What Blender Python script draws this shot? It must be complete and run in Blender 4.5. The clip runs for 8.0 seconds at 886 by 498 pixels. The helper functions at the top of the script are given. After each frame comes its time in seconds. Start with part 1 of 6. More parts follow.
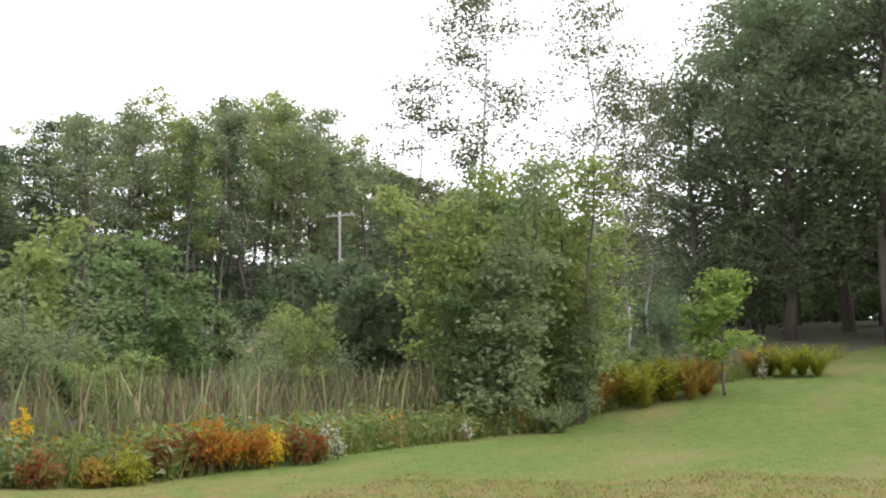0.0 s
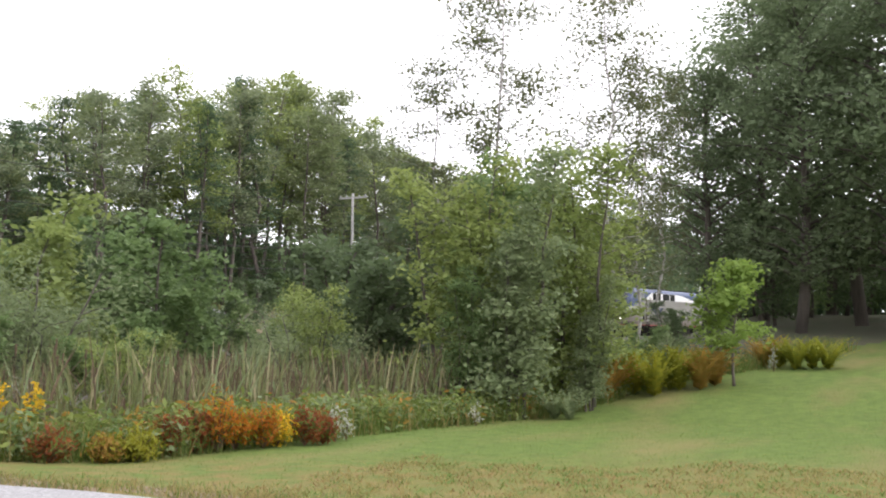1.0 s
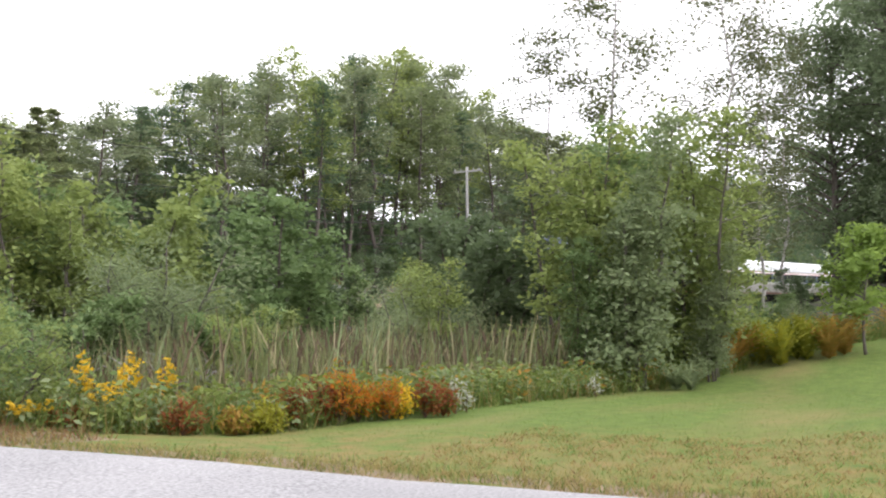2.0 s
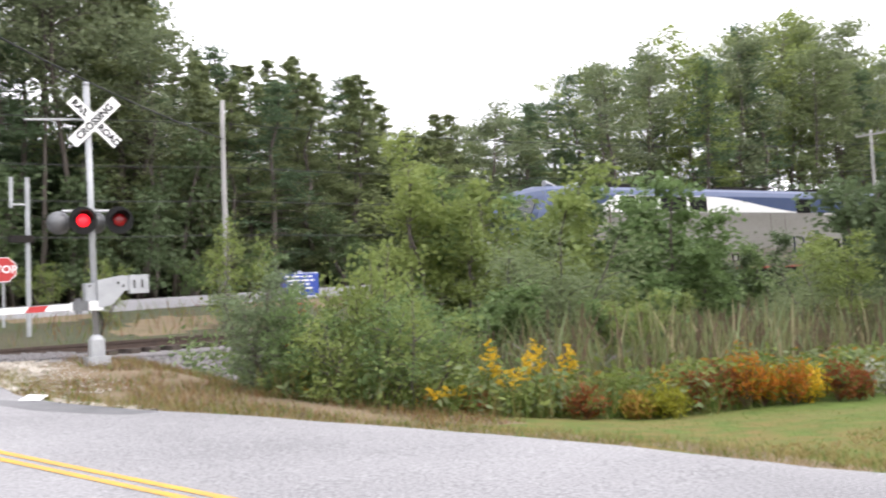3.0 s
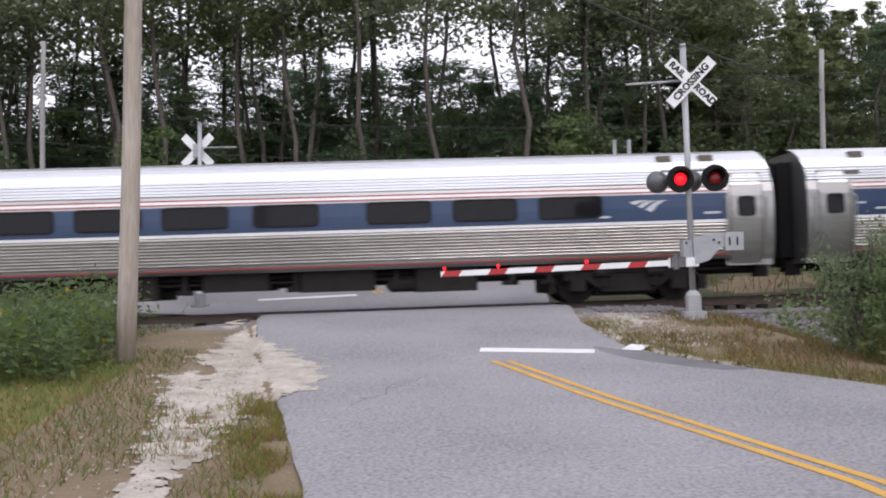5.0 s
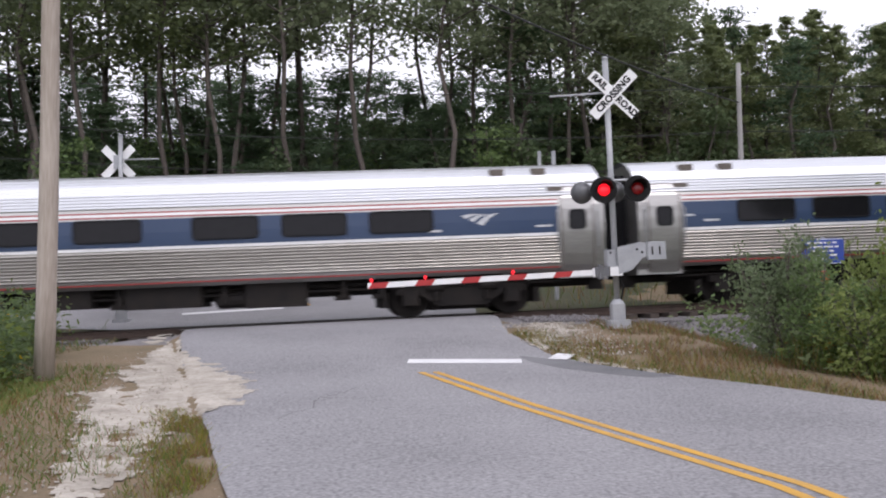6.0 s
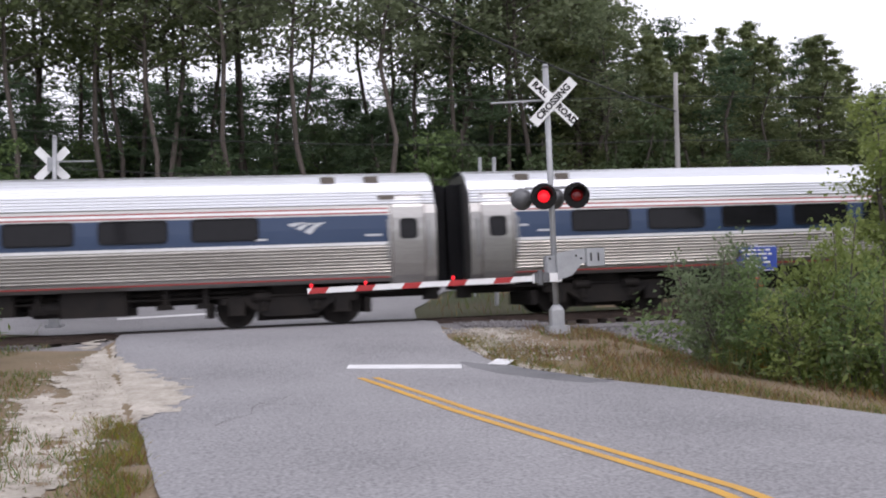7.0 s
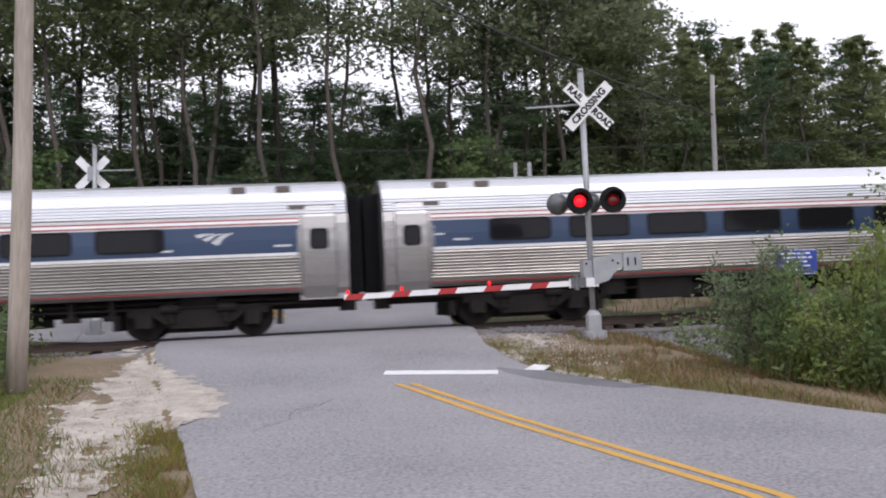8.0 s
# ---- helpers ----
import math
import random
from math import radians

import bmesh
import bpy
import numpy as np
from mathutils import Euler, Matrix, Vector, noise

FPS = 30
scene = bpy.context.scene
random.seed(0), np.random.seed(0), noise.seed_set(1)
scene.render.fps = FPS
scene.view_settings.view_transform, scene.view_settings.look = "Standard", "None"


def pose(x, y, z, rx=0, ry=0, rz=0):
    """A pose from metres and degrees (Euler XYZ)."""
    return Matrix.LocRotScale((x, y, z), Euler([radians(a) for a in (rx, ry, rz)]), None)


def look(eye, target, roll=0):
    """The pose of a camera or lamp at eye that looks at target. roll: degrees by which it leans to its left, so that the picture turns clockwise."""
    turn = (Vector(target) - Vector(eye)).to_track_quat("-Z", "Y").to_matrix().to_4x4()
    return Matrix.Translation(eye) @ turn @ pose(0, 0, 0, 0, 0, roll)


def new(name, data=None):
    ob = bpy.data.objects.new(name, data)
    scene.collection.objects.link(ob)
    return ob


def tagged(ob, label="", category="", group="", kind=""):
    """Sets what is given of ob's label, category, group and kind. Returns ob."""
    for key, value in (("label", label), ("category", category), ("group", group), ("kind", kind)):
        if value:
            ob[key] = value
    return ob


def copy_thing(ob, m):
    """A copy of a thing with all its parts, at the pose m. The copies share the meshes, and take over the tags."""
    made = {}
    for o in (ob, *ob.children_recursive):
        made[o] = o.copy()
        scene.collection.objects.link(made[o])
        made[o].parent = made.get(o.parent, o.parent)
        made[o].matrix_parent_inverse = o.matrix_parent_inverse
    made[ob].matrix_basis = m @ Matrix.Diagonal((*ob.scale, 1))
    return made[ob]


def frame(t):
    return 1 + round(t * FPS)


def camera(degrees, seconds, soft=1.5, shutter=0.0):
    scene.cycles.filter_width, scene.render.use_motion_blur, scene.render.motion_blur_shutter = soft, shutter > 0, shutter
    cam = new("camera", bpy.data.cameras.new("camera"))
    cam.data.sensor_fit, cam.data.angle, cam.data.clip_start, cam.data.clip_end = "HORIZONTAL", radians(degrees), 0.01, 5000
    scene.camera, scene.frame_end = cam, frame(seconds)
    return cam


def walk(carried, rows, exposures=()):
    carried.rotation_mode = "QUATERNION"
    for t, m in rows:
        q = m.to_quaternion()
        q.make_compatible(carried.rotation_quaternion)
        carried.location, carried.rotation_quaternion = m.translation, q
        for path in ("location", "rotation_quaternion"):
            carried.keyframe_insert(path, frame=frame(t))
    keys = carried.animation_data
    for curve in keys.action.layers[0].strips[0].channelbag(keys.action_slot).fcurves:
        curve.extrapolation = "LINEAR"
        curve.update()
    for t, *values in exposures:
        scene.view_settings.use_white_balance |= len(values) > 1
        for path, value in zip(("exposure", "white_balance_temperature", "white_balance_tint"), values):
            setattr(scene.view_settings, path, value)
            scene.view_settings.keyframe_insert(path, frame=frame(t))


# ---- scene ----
cam = camera(46.7, 8.0, soft=2.0, shutter=0.12)
# x runs along the track to the right, y across it, z up; the camera stands by the road at the origin
EYE = (0.0, 0.0, 1.6)
# seconds, yaw, pitch, roll
ROWS = [
    (0, -64.88, 6.40, 0.58), (0.5, -64.51, 6.29, 0.20), (1, -64.33, 5.52, -0.73), (1.2, -64.03, 5.29, -0.56),
    (2.3, -53.83, 3.56, 0.42), (2.5, -50.58, 3.42, 0.87), (2.7, -45.74, 3.45, 1.68), (3, -36.02, 3.55, 2.26),
    (3.2, -29.07, 3.72, 2.03), (3.5, -20.56, 3.84, 1.27), (3.7, -15.40, 3.97, 0.50), (4, -8.74, 3.83, -0.05),
    (4.2, -4.95, 3.63, -0.23), (5.3, -3.69, 1.71, 0.60), (5.5, -4.89, 2.01, 0.78), (6, -7.77, 2.56, 1.21),
    (6.5, -10.87, 2.90, 1.78), (7, -11.10, 2.80, 1.08), (7.5, -9.66, 2.89, 1.87), (8, -9.08, 3.16, 1.36)]
walk(cam, [(t, pose(*EYE, 90 + p, r, y)) for t, y, p, r in ROWS],
     exposures=[(0.0, 1.28, 6550, 15), (1.2, 1.28, 6550, 15), (2.5, 1.47, 6550, 15), (3.5, 1.1, 6400, 17), (4.2, 0.65, 6300, 19), (5.4, 0.38, 6250, 20), (8.0, 0.33, 6250, 20)])

# ---- light: a bright overcast sky ----
world = bpy.data.worlds.new("world")
scene.world = world
world.use_nodes = True
wn, wl = world.node_tree.nodes, world.node_tree.links
sky = wn.new("ShaderNodeTexSky")
sky.sky_type, sky.sun_disc = "NISHITA", False
sky.sun_elevation, sky.sun_rotation = radians(48), radians(200)
sky.air_density, sky.dust_density = 1.0, 4.0
grey = wn.new("ShaderNodeHueSaturation")
grey.inputs["Saturation"].default_value = 0.12
cloud = wn.new("ShaderNodeMix")
cloud.data_type = "RGBA"
cloud.inputs[0].default_value = 0.75
cloud.inputs[7].default_value = (11.0, 11.3, 11.8, 1)
wl.new(sky.outputs[0], grey.inputs["Color"])
wl.new(grey.outputs[0], cloud.inputs[6])
wl.new(cloud.outputs[2], wn["Background"].inputs["Color"])
wn["Background"].inputs["Strength"].default_value = 0.1
sun = new("sun", bpy.data.lights.new("sun", "SUN"))
sun.data.energy, sun.data.angle, sun.data.color = 0.8, radians(25), (1.0, 0.97, 0.92)
sun.matrix_world = look((0, 0, 60), (0 - 12, 28, 60 - 34))

# ---- materials ----
def mat(name, color, rough=0.7, metal=0.0, color2=None, scale=6.0, bump=0.0, detail_scale=60.0, spec=0.5, leaf=False, emit=None, stretch=(1, 1, 1), grain=0.4):
    """A surface with variation at two scales."""
    m = bpy.data.materials.new(name)
    m.use_nodes = True
    n, l = m.node_tree.nodes, m.node_tree.links
    b = n["Principled BSDF"]
    b.inputs["Roughness"].default_value, b.inputs["Metallic"].default_value = rough, metal
    b.inputs["Specular IOR Level"].default_value = spec
    c2 = color2 or tuple(c * 0.75 for c in color)
    mix = n.new("ShaderNodeMix")
    mix.data_type = "RGBA"
    mix.inputs[6].default_value, mix.inputs[7].default_value = (*color, 1), (*c2, 1)
    if leaf:
        geo, info, add = n.new("ShaderNodeNewGeometry"), n.new("ShaderNodeObjectInfo"), n.new("ShaderNodeMath")
        mul = n.new("ShaderNodeMath")
        mul.operation = "MULTIPLY"
        mul.inputs[1].default_value = 0.6
        l.new(geo.outputs["Random Per Island"], mul.inputs[0])
        mul2 = n.new("ShaderNodeMath")
        mul2.operation = "MULTIPLY_ADD"
        mul2.inputs[1].default_value = 0.4
        l.new(info.outputs["Random"], mul2.inputs[0])
        l.new(mul.outputs[0], mul2.inputs[2])
        l.new(mul2.outputs[0], mix.inputs[0])
        tr, ms = n.new("ShaderNodeBsdfTranslucent"), n.new("ShaderNodeMixShader")
        ms.inputs[0].default_value = 0.5
        l.new(mix.outputs[2], tr.inputs["Color"])
        b.inputs["Specular IOR Level"].default_value = 0.2
        l.new(b.outputs[0], ms.inputs[1])
        l.new(tr.outputs[0], ms.inputs[2])
        l.new(ms.outputs[0], n["Material Output"].inputs["Surface"])
    else:
        tc, mp = n.new("ShaderNodeTexCoord"), n.new("ShaderNodeMapping")
        mp.inputs["Scale"].default_value = stretch
        l.new(tc.outputs["Object"], mp.inputs["Vector"])
        big, fine, ov = n.new("ShaderNodeTexNoise"), n.new("ShaderNodeTexNoise"), n.new("ShaderNodeMath")
        big.inputs["Scale"].default_value, fine.inputs["Scale"].default_value = scale, detail_scale
        big.inputs["Detail"].default_value, fine.inputs["Detail"].default_value = 4, 3
        ov.operation = "MULTIPLY_ADD"
        ov.inputs[1].default_value = 1 - grain
        sc = n.new("ShaderNodeMath")
        sc.operation = "MULTIPLY"
        sc.inputs[1].default_value = grain
        l.new(mp.outputs[0], big.inputs["Vector"])
        l.new(mp.outputs[0], fine.inputs["Vector"])
        l.new(fine.outputs["Fac"], sc.inputs[0])
        l.new(big.outputs["Fac"], ov.inputs[0])
        l.new(sc.outputs[0], ov.inputs[2])
        ramp = n.new("ShaderNodeMapRange")
        ramp.inputs[1].default_value, ramp.inputs[2].default_value = 0.35, 0.65
        l.new(ov.outputs[0], ramp.inputs[0])
        l.new(ramp.outputs[0], mix.inputs[0])
        if bump:
            bp = n.new("ShaderNodeBump")
            bp.inputs["Strength"].default_value, bp.inputs["Distance"].default_value = bump, 0.02
            l.new(fine.outputs["Fac"], bp.inputs["Height"])
            l.new(bp.outputs[0], b.inputs["Normal"])
    l.new(mix.outputs[2], b.inputs["Base Color"])
    if emit:
        b.inputs["Emission Color"].default_value, b.inputs["Emission Strength"].default_value = (*emit[:3], 1), emit[3]
    return m


ASPHALT = mat("asphalt", (0.325, 0.320, 0.325), 0.9, color2=(0.160, 0.157, 0.163), scale=0.3, detail_scale=26, bump=0.7, spec=0.25, grain=0.68)
ASPHALT_PATCH = mat("dark_asphalt_patch", (0.19, 0.19, 0.195), 0.9, color2=(0.11, 0.11, 0.115), scale=1.0, detail_scale=60, bump=0.6, spec=0.25)
CRACK = mat("asphalt_crack", (0.10, 0.10, 0.10), 0.95)
LINE_YELLOW = mat("yellow_line_paint", (0.58, 0.315, 0.035), 0.8, color2=(0.42, 0.25, 0.07), scale=3)
LINE_WHITE = mat("white_line_paint", (0.72, 0.72, 0.72), 0.7, color2=(0.55, 0.55, 0.55), scale=3)
SAND = mat("sand", (0.48, 0.44, 0.38), 0.95, color2=(0.25, 0.222, 0.18), scale=2.2, detail_scale=16, bump=1.0)
BALLAST = mat("ballast_stone", (0.22, 0.21, 0.21), 0.9, color2=(0.13, 0.12, 0.12), scale=8, detail_scale=30, bump=1.0)
TIE = mat("tie_wood", (0.07, 0.055, 0.045), 0.9, stretch=(1, 0.2, 1))
# rust brown, darkened to stand in for the train's shade over the rails
RAIL = mat("rail_steel", (0.075, 0.050, 0.038), 0.7, 0.15, color2=(0.045, 0.030, 0.024))
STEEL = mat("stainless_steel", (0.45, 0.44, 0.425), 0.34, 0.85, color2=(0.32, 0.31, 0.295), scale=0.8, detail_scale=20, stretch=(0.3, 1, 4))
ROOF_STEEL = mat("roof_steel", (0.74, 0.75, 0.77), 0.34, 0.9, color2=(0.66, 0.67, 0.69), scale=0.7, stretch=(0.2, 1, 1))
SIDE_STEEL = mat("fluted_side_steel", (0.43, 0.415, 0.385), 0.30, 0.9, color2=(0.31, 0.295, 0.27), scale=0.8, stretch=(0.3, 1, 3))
BLUE = mat("blue_paint", (0.024, 0.048, 0.105), 0.35, color2=(0.034, 0.06, 0.12), scale=1.0)
LOCO_BLUE = mat("locomotive_blue_paint", (0.040, 0.062, 0.135), 0.45, color2=(0.055, 0.078, 0.15), scale=1.0)
RED = mat("red_paint", (0.32, 0.04, 0.035), 0.45, color2=(0.24, 0.05, 0.04))
WHITE = mat("white_paint", (0.78, 0.78, 0.78), 0.45, color2=(0.68, 0.68, 0.67), scale=2)
SILVER = mat("silver_grey_paint", (0.262, 0.252, 0.234), 0.45, 0.15, color2=(0.205, 0.195, 0.176), scale=0.7, detail_scale=14, stretch=(0.4, 1, 1.6))
DUSTY = mat("dust_stained_paint", (0.22, 0.20, 0.175), 0.6, 0.1, color2=(0.155, 0.135, 0.112), scale=0.9, detail_scale=16, stretch=(0.35, 1, 1.4))
GRIME = mat("grimy_grey_paint", (0.15, 0.125, 0.105), 0.65, color2=(0.10, 0.085, 0.07), scale=1.2, stretch=(0.4, 1, 1))
DARK = mat("dark_underframe", (0.014, 0.013, 0.013), 0.75, color2=(0.026, 0.022, 0.019), scale=3, spec=0.15)
RUBBER = mat("black_rubber", (0.02, 0.02, 0.022), 0.8, spec=0.12)
GRILLE = mat("black_grille", (0.010, 0.010, 0.010), 0.7, spec=0.1)
GLASS = mat("tinted_window_glass", (0.014, 0.014, 0.016), 0.10, spec=0.22)
LOUVRE = mat("louvre_slat", (0.04, 0.04, 0.04), 0.6, spec=0.2)
# the pale sky reflection on the cab side glass is put into its colour
CAB_GLASS = mat("cab_glass_painted_reflection", (0.22, 0.23, 0.23), 0.08, color2=(0.30, 0.31, 0.31), spec=0.8)
WINDSCREEN = mat("dark_windscreen_glass", (0.05, 0.055, 0.06), 0.06, spec=0.4)
LOGO_BLUE = mat("emblem_blue", (0.025, 0.040, 0.095), 0.5, spec=0.2)
LETTER = mat("dark_blue_grey_lettering", (0.032, 0.036, 0.055), 0.55, spec=0.2)
LOGO_SILVER = mat("logo_silver", (0.62, 0.64, 0.66), 0.4)
GALV = mat("galvanised_steel", (0.40, 0.41, 0.42), 0.5, 0.35, color2=(0.30, 0.31, 0.32), scale=4)
REFLECT_WHITE = mat("white_sign_face", (0.80, 0.80, 0.80), 0.5, color2=(0.72, 0.72, 0.71))
REFLECT_RED = mat("red_sign_face", (0.45, 0.03, 0.03), 0.5)
BLACK = mat("black_paint", (0.015, 0.015, 0.015), 0.6, spec=0.12)
LAMP_BACK = mat("weathered_grey_lamp_back", (0.16, 0.165, 0.17), 0.45, 0.4, color2=(0.10, 0.10, 0.105), scale=5)
LAMP_RED = mat("lit_red_lens", (0.4, 0.01, 0.015), 0.25, color2=(0.2, 0.0, 0.005), scale=9, emit=(1.0, 0.012, 0.02, 1.0))
LAMP_DIM = mat("dim_red_lens", (0.20, 0.01, 0.012), 0.15, emit=(1.0, 0.02, 0.02, 0.02))
HEADLIGHT = mat("lit_headlight", (0.9, 0.9, 0.85), 0.2, emit=(1.0, 0.97, 0.88, 1.3))
SIGN_BLUE = mat("blue_sign_face", (0.03, 0.07, 0.36), 0.5)
ORANGE = mat("orange_panel", (0.60, 0.13, 0.04), 0.6)
POLE_WOOD = mat("weathered_pole_wood", (0.44, 0.385, 0.335), 0.9, color2=(0.27, 0.225, 0.185), scale=5, detail_scale=40, bump=0.4, stretch=(1, 1, 0.08))
FAR_POLE = mat("grey_pole_wood", (0.36, 0.35, 0.34), 0.9, color2=(0.26, 0.25, 0.24), stretch=(1, 1, 0.1))
CONCRETE = mat("concrete", (0.42, 0.41, 0.40), 0.9, bump=0.4)
WIRE = mat("cable", (0.05, 0.05, 0.05), 0.7, spec=0.2)
BARK = mat("grey_brown_bark", (0.12, 0.10, 0.085), 0.95, color2=(0.07, 0.058, 0.05), stretch=(1, 1, 0.2), bump=0.5)
DEAD_WOOD = mat("grey_dead_wood", (0.30, 0.28, 0.26), 0.9, color2=(0.20, 0.185, 0.17))
BIRCH_BARK = mat("pale_birch_bark", (0.42, 0.40, 0.37), 0.85, color2=(0.16, 0.15, 0.14), scale=4, stretch=(0.4, 0.4, 3))
L_MID = mat("green_leaf", (0.185, 0.258, 0.098), 0.5, color2=(0.118, 0.182, 0.070), leaf=True)
L_YEL = mat("yellowing_leaf", (0.270, 0.322, 0.100), 0.5, color2=(0.165, 0.218, 0.070), leaf=True)
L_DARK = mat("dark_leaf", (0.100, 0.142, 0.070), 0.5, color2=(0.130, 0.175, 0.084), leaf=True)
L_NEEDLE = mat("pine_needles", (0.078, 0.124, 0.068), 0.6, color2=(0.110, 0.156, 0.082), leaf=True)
L_GREY = mat("grey_green_leaf", (0.250, 0.295, 0.150), 0.55, color2=(0.160, 0.208, 0.102), leaf=True)
# the haze over the distant woods is put into these two leaf colours
L_WOODS = mat("hazed_woodland_leaf", (0.215, 0.250, 0.110), 0.55, color2=(0.130, 0.168, 0.075), leaf=True)
L_WOODS_GREY = mat("hazed_grey_woodland_leaf", (0.230, 0.268, 0.152), 0.55, color2=(0.145, 0.178, 0.098), leaf=True)
L_LARCH = mat("soft_larch_needles", (0.245, 0.275, 0.130), 0.6, color2=(0.155, 0.195, 0.088), leaf=True)
L_BRIGHT = mat("bright_green_leaf", (0.23, 0.32, 0.075), 0.5, color2=(0.15, 0.23, 0.055), leaf=True)
L_OAK = mat("oak_leaf", (0.190, 0.240, 0.130), 0.5, color2=(0.125, 0.168, 0.088), leaf=True)
L_BIRCH = mat("birch_leaf", (0.138, 0.150, 0.069), 0.5, color2=(0.088, 0.106, 0.056), leaf=True)
L_ORANGE = mat("orange_frond", (0.50, 0.21, 0.025), 0.6, color2=(0.33, 0.10, 0.02), leaf=True)
L_RED = mat("dark_red_leaf", (0.19, 0.045, 0.022), 0.6, color2=(0.28, 0.11, 0.03), leaf=True)
L_GOLD = mat("goldenrod_flower", (0.68, 0.44, 0.02), 0.6, color2=(0.55, 0.40, 0.05), leaf=True)
L_FERN = mat("yellow_green_frond", (0.30, 0.28, 0.03), 0.6, color2=(0.16, 0.20, 0.03), leaf=True)
L_FERN_BROWN = mat("rusty_frond", (0.38, 0.20, 0.05), 0.6, color2=(0.25, 0.19, 0.04), leaf=True)
L_WEED = mat("weed_leaf", (0.175, 0.213, 0.050), 0.6, color2=(0.100, 0.144, 0.037), leaf=True)
L_REED = mat("reed_blade", (0.22, 0.22, 0.10), 0.6, color2=(0.12, 0.155, 0.06), leaf=True)
L_STRAW = mat("straw_reed_blade", (0.40, 0.35, 0.21), 0.6, color2=(0.26, 0.23, 0.13), leaf=True)
L_DEAD = mat("dead_brown_stem", (0.12, 0.085, 0.06), 0.8, color2=(0.20, 0.15, 0.10), leaf=True)
L_GRASS = mat("grass_blade", (0.125, 0.185, 0.042), 0.6, color2=(0.095, 0.15, 0.032), leaf=True)
L_DRY = mat("dry_grass_blade", (0.33, 0.25, 0.11), 0.7, color2=(0.23, 0.20, 0.07), leaf=True)
L_RUST = mat("rust_brown_grass", (0.25, 0.13, 0.065), 0.7, color2=(0.17, 0.10, 0.05), leaf=True)
L_WHITE = mat("white_flower", (0.55, 0.55, 0.5), 0.7, color2=(0.3, 0.32, 0.25), leaf=True)


def ground_material():
    m = mat("mown_grass_and_soil", (0.110, 0.152, 0.038), 0.9, color2=(0.066, 0.098, 0.026), scale=3.0, detail_scale=14, bump=1.0, spec=0.1)
    n, l = m.node_tree.nodes, m.node_tree.links
    base = n["Principled BSDF"].inputs["Base Color"]
    green = base.links[0].from_socket
    tc, big, rng = n.new("ShaderNodeTexCoord"), n.new("ShaderNodeTexNoise"), n.new("ShaderNodeMapRange")
    mp = n.new("ShaderNodeMapping")
    mp.inputs["Scale"].default_value = (0.16, 0.5, 1)
    mp.inputs["Rotation"].default_value = (0, 0, 0.5)
    big.inputs["Scale"].default_value, big.inputs["Detail"].default_value = 1.0, 6
    rng.inputs[1].default_value, rng.inputs[2].default_value = 0.48, 0.72
    dry = n.new("ShaderNodeMix")
    dry.data_type = "RGBA"
    dry.inputs[7].default_value = (0.155, 0.135, 0.055, 1)
    l.new(tc.outputs["Object"], mp.inputs[0])
    l.new(mp.outputs[0], big.inputs["Vector"])
    l.new(big.outputs["Fac"], rng.inputs[0])
    l.new(rng.outputs[0], dry.inputs[0])
    l.new(green, dry.inputs[6])
    # a strip of straw-brown clippings on the lawn's side towards the road
    far, near, strip_a, strip_b = n.new("ShaderNodeVectorMath"), n.new("ShaderNodeTexNoise"), n.new("ShaderNodeMapRange"), n.new("ShaderNodeMapRange")
    far.operation = "LENGTH"
    near.inputs["Scale"].default_value, near.inputs["Detail"].default_value = 2.2, 5
    l.new(tc.outputs["Object"], far.inputs[0])
    l.new(tc.outputs["Object"], near.inputs["Vector"])
    strip_a.inputs[1].default_value, strip_a.inputs[2].default_value = 16.2, 13.4
    l.new(far.outputs["Value"], strip_a.inputs[0])
    strip_b.inputs[1].default_value, strip_b.inputs[2].default_value = 0.36, 0.72
    l.new(near.outputs["Fac"], strip_b.inputs[0])
    both, straw_mix = n.new("ShaderNodeMath"), n.new("ShaderNodeMix")
    both.operation = "MULTIPLY"
    l.new(strip_a.outputs[0], both.inputs[0])
    l.new(strip_b.outputs[0], both.inputs[1])
    straw_mix.data_type = "RGBA"
    straw_mix.inputs[7].default_value = (0.175, 0.125, 0.052, 1)
    l.new(both.outputs[0], straw_mix.inputs[0])
    l.new(dry.outputs[2], straw_mix.inputs[6])
    l.new(straw_mix.outputs[2], base)
    return m


GROUND = ground_material()
DRY_GROUND = mat("dry_grass_and_dirt", (0.21, 0.150, 0.095), 0.95, color2=(0.125, 0.100, 0.055), scale=1.2, detail_scale=30, bump=0.8)
FOREST_FLOOR = mat("leaf_litter", (0.07, 0.06, 0.035), 0.95, color2=(0.045, 0.06, 0.025), scale=0.6, bump=0.8)

# ---- mesh helpers ----
RNG = np.random.default_rng(7)


def mesh_of(name, verts, faces, materials, index=None, smooth=False):
    me = bpy.data.meshes.new(name)
    me.from_pydata([tuple(v) for v in verts], [], [tuple(f) for f in faces])
    for m in materials if isinstance(materials, (list, tuple)) else [materials]:
        me.materials.append(m)
    if index is not None:
        me.polygons.foreach_set("material_index", np.asarray(index, dtype=np.int32))
    if smooth:
        me.polygons.foreach_set("use_smooth", np.ones(len(me.polygons), dtype=bool))
    me.update()
    return me


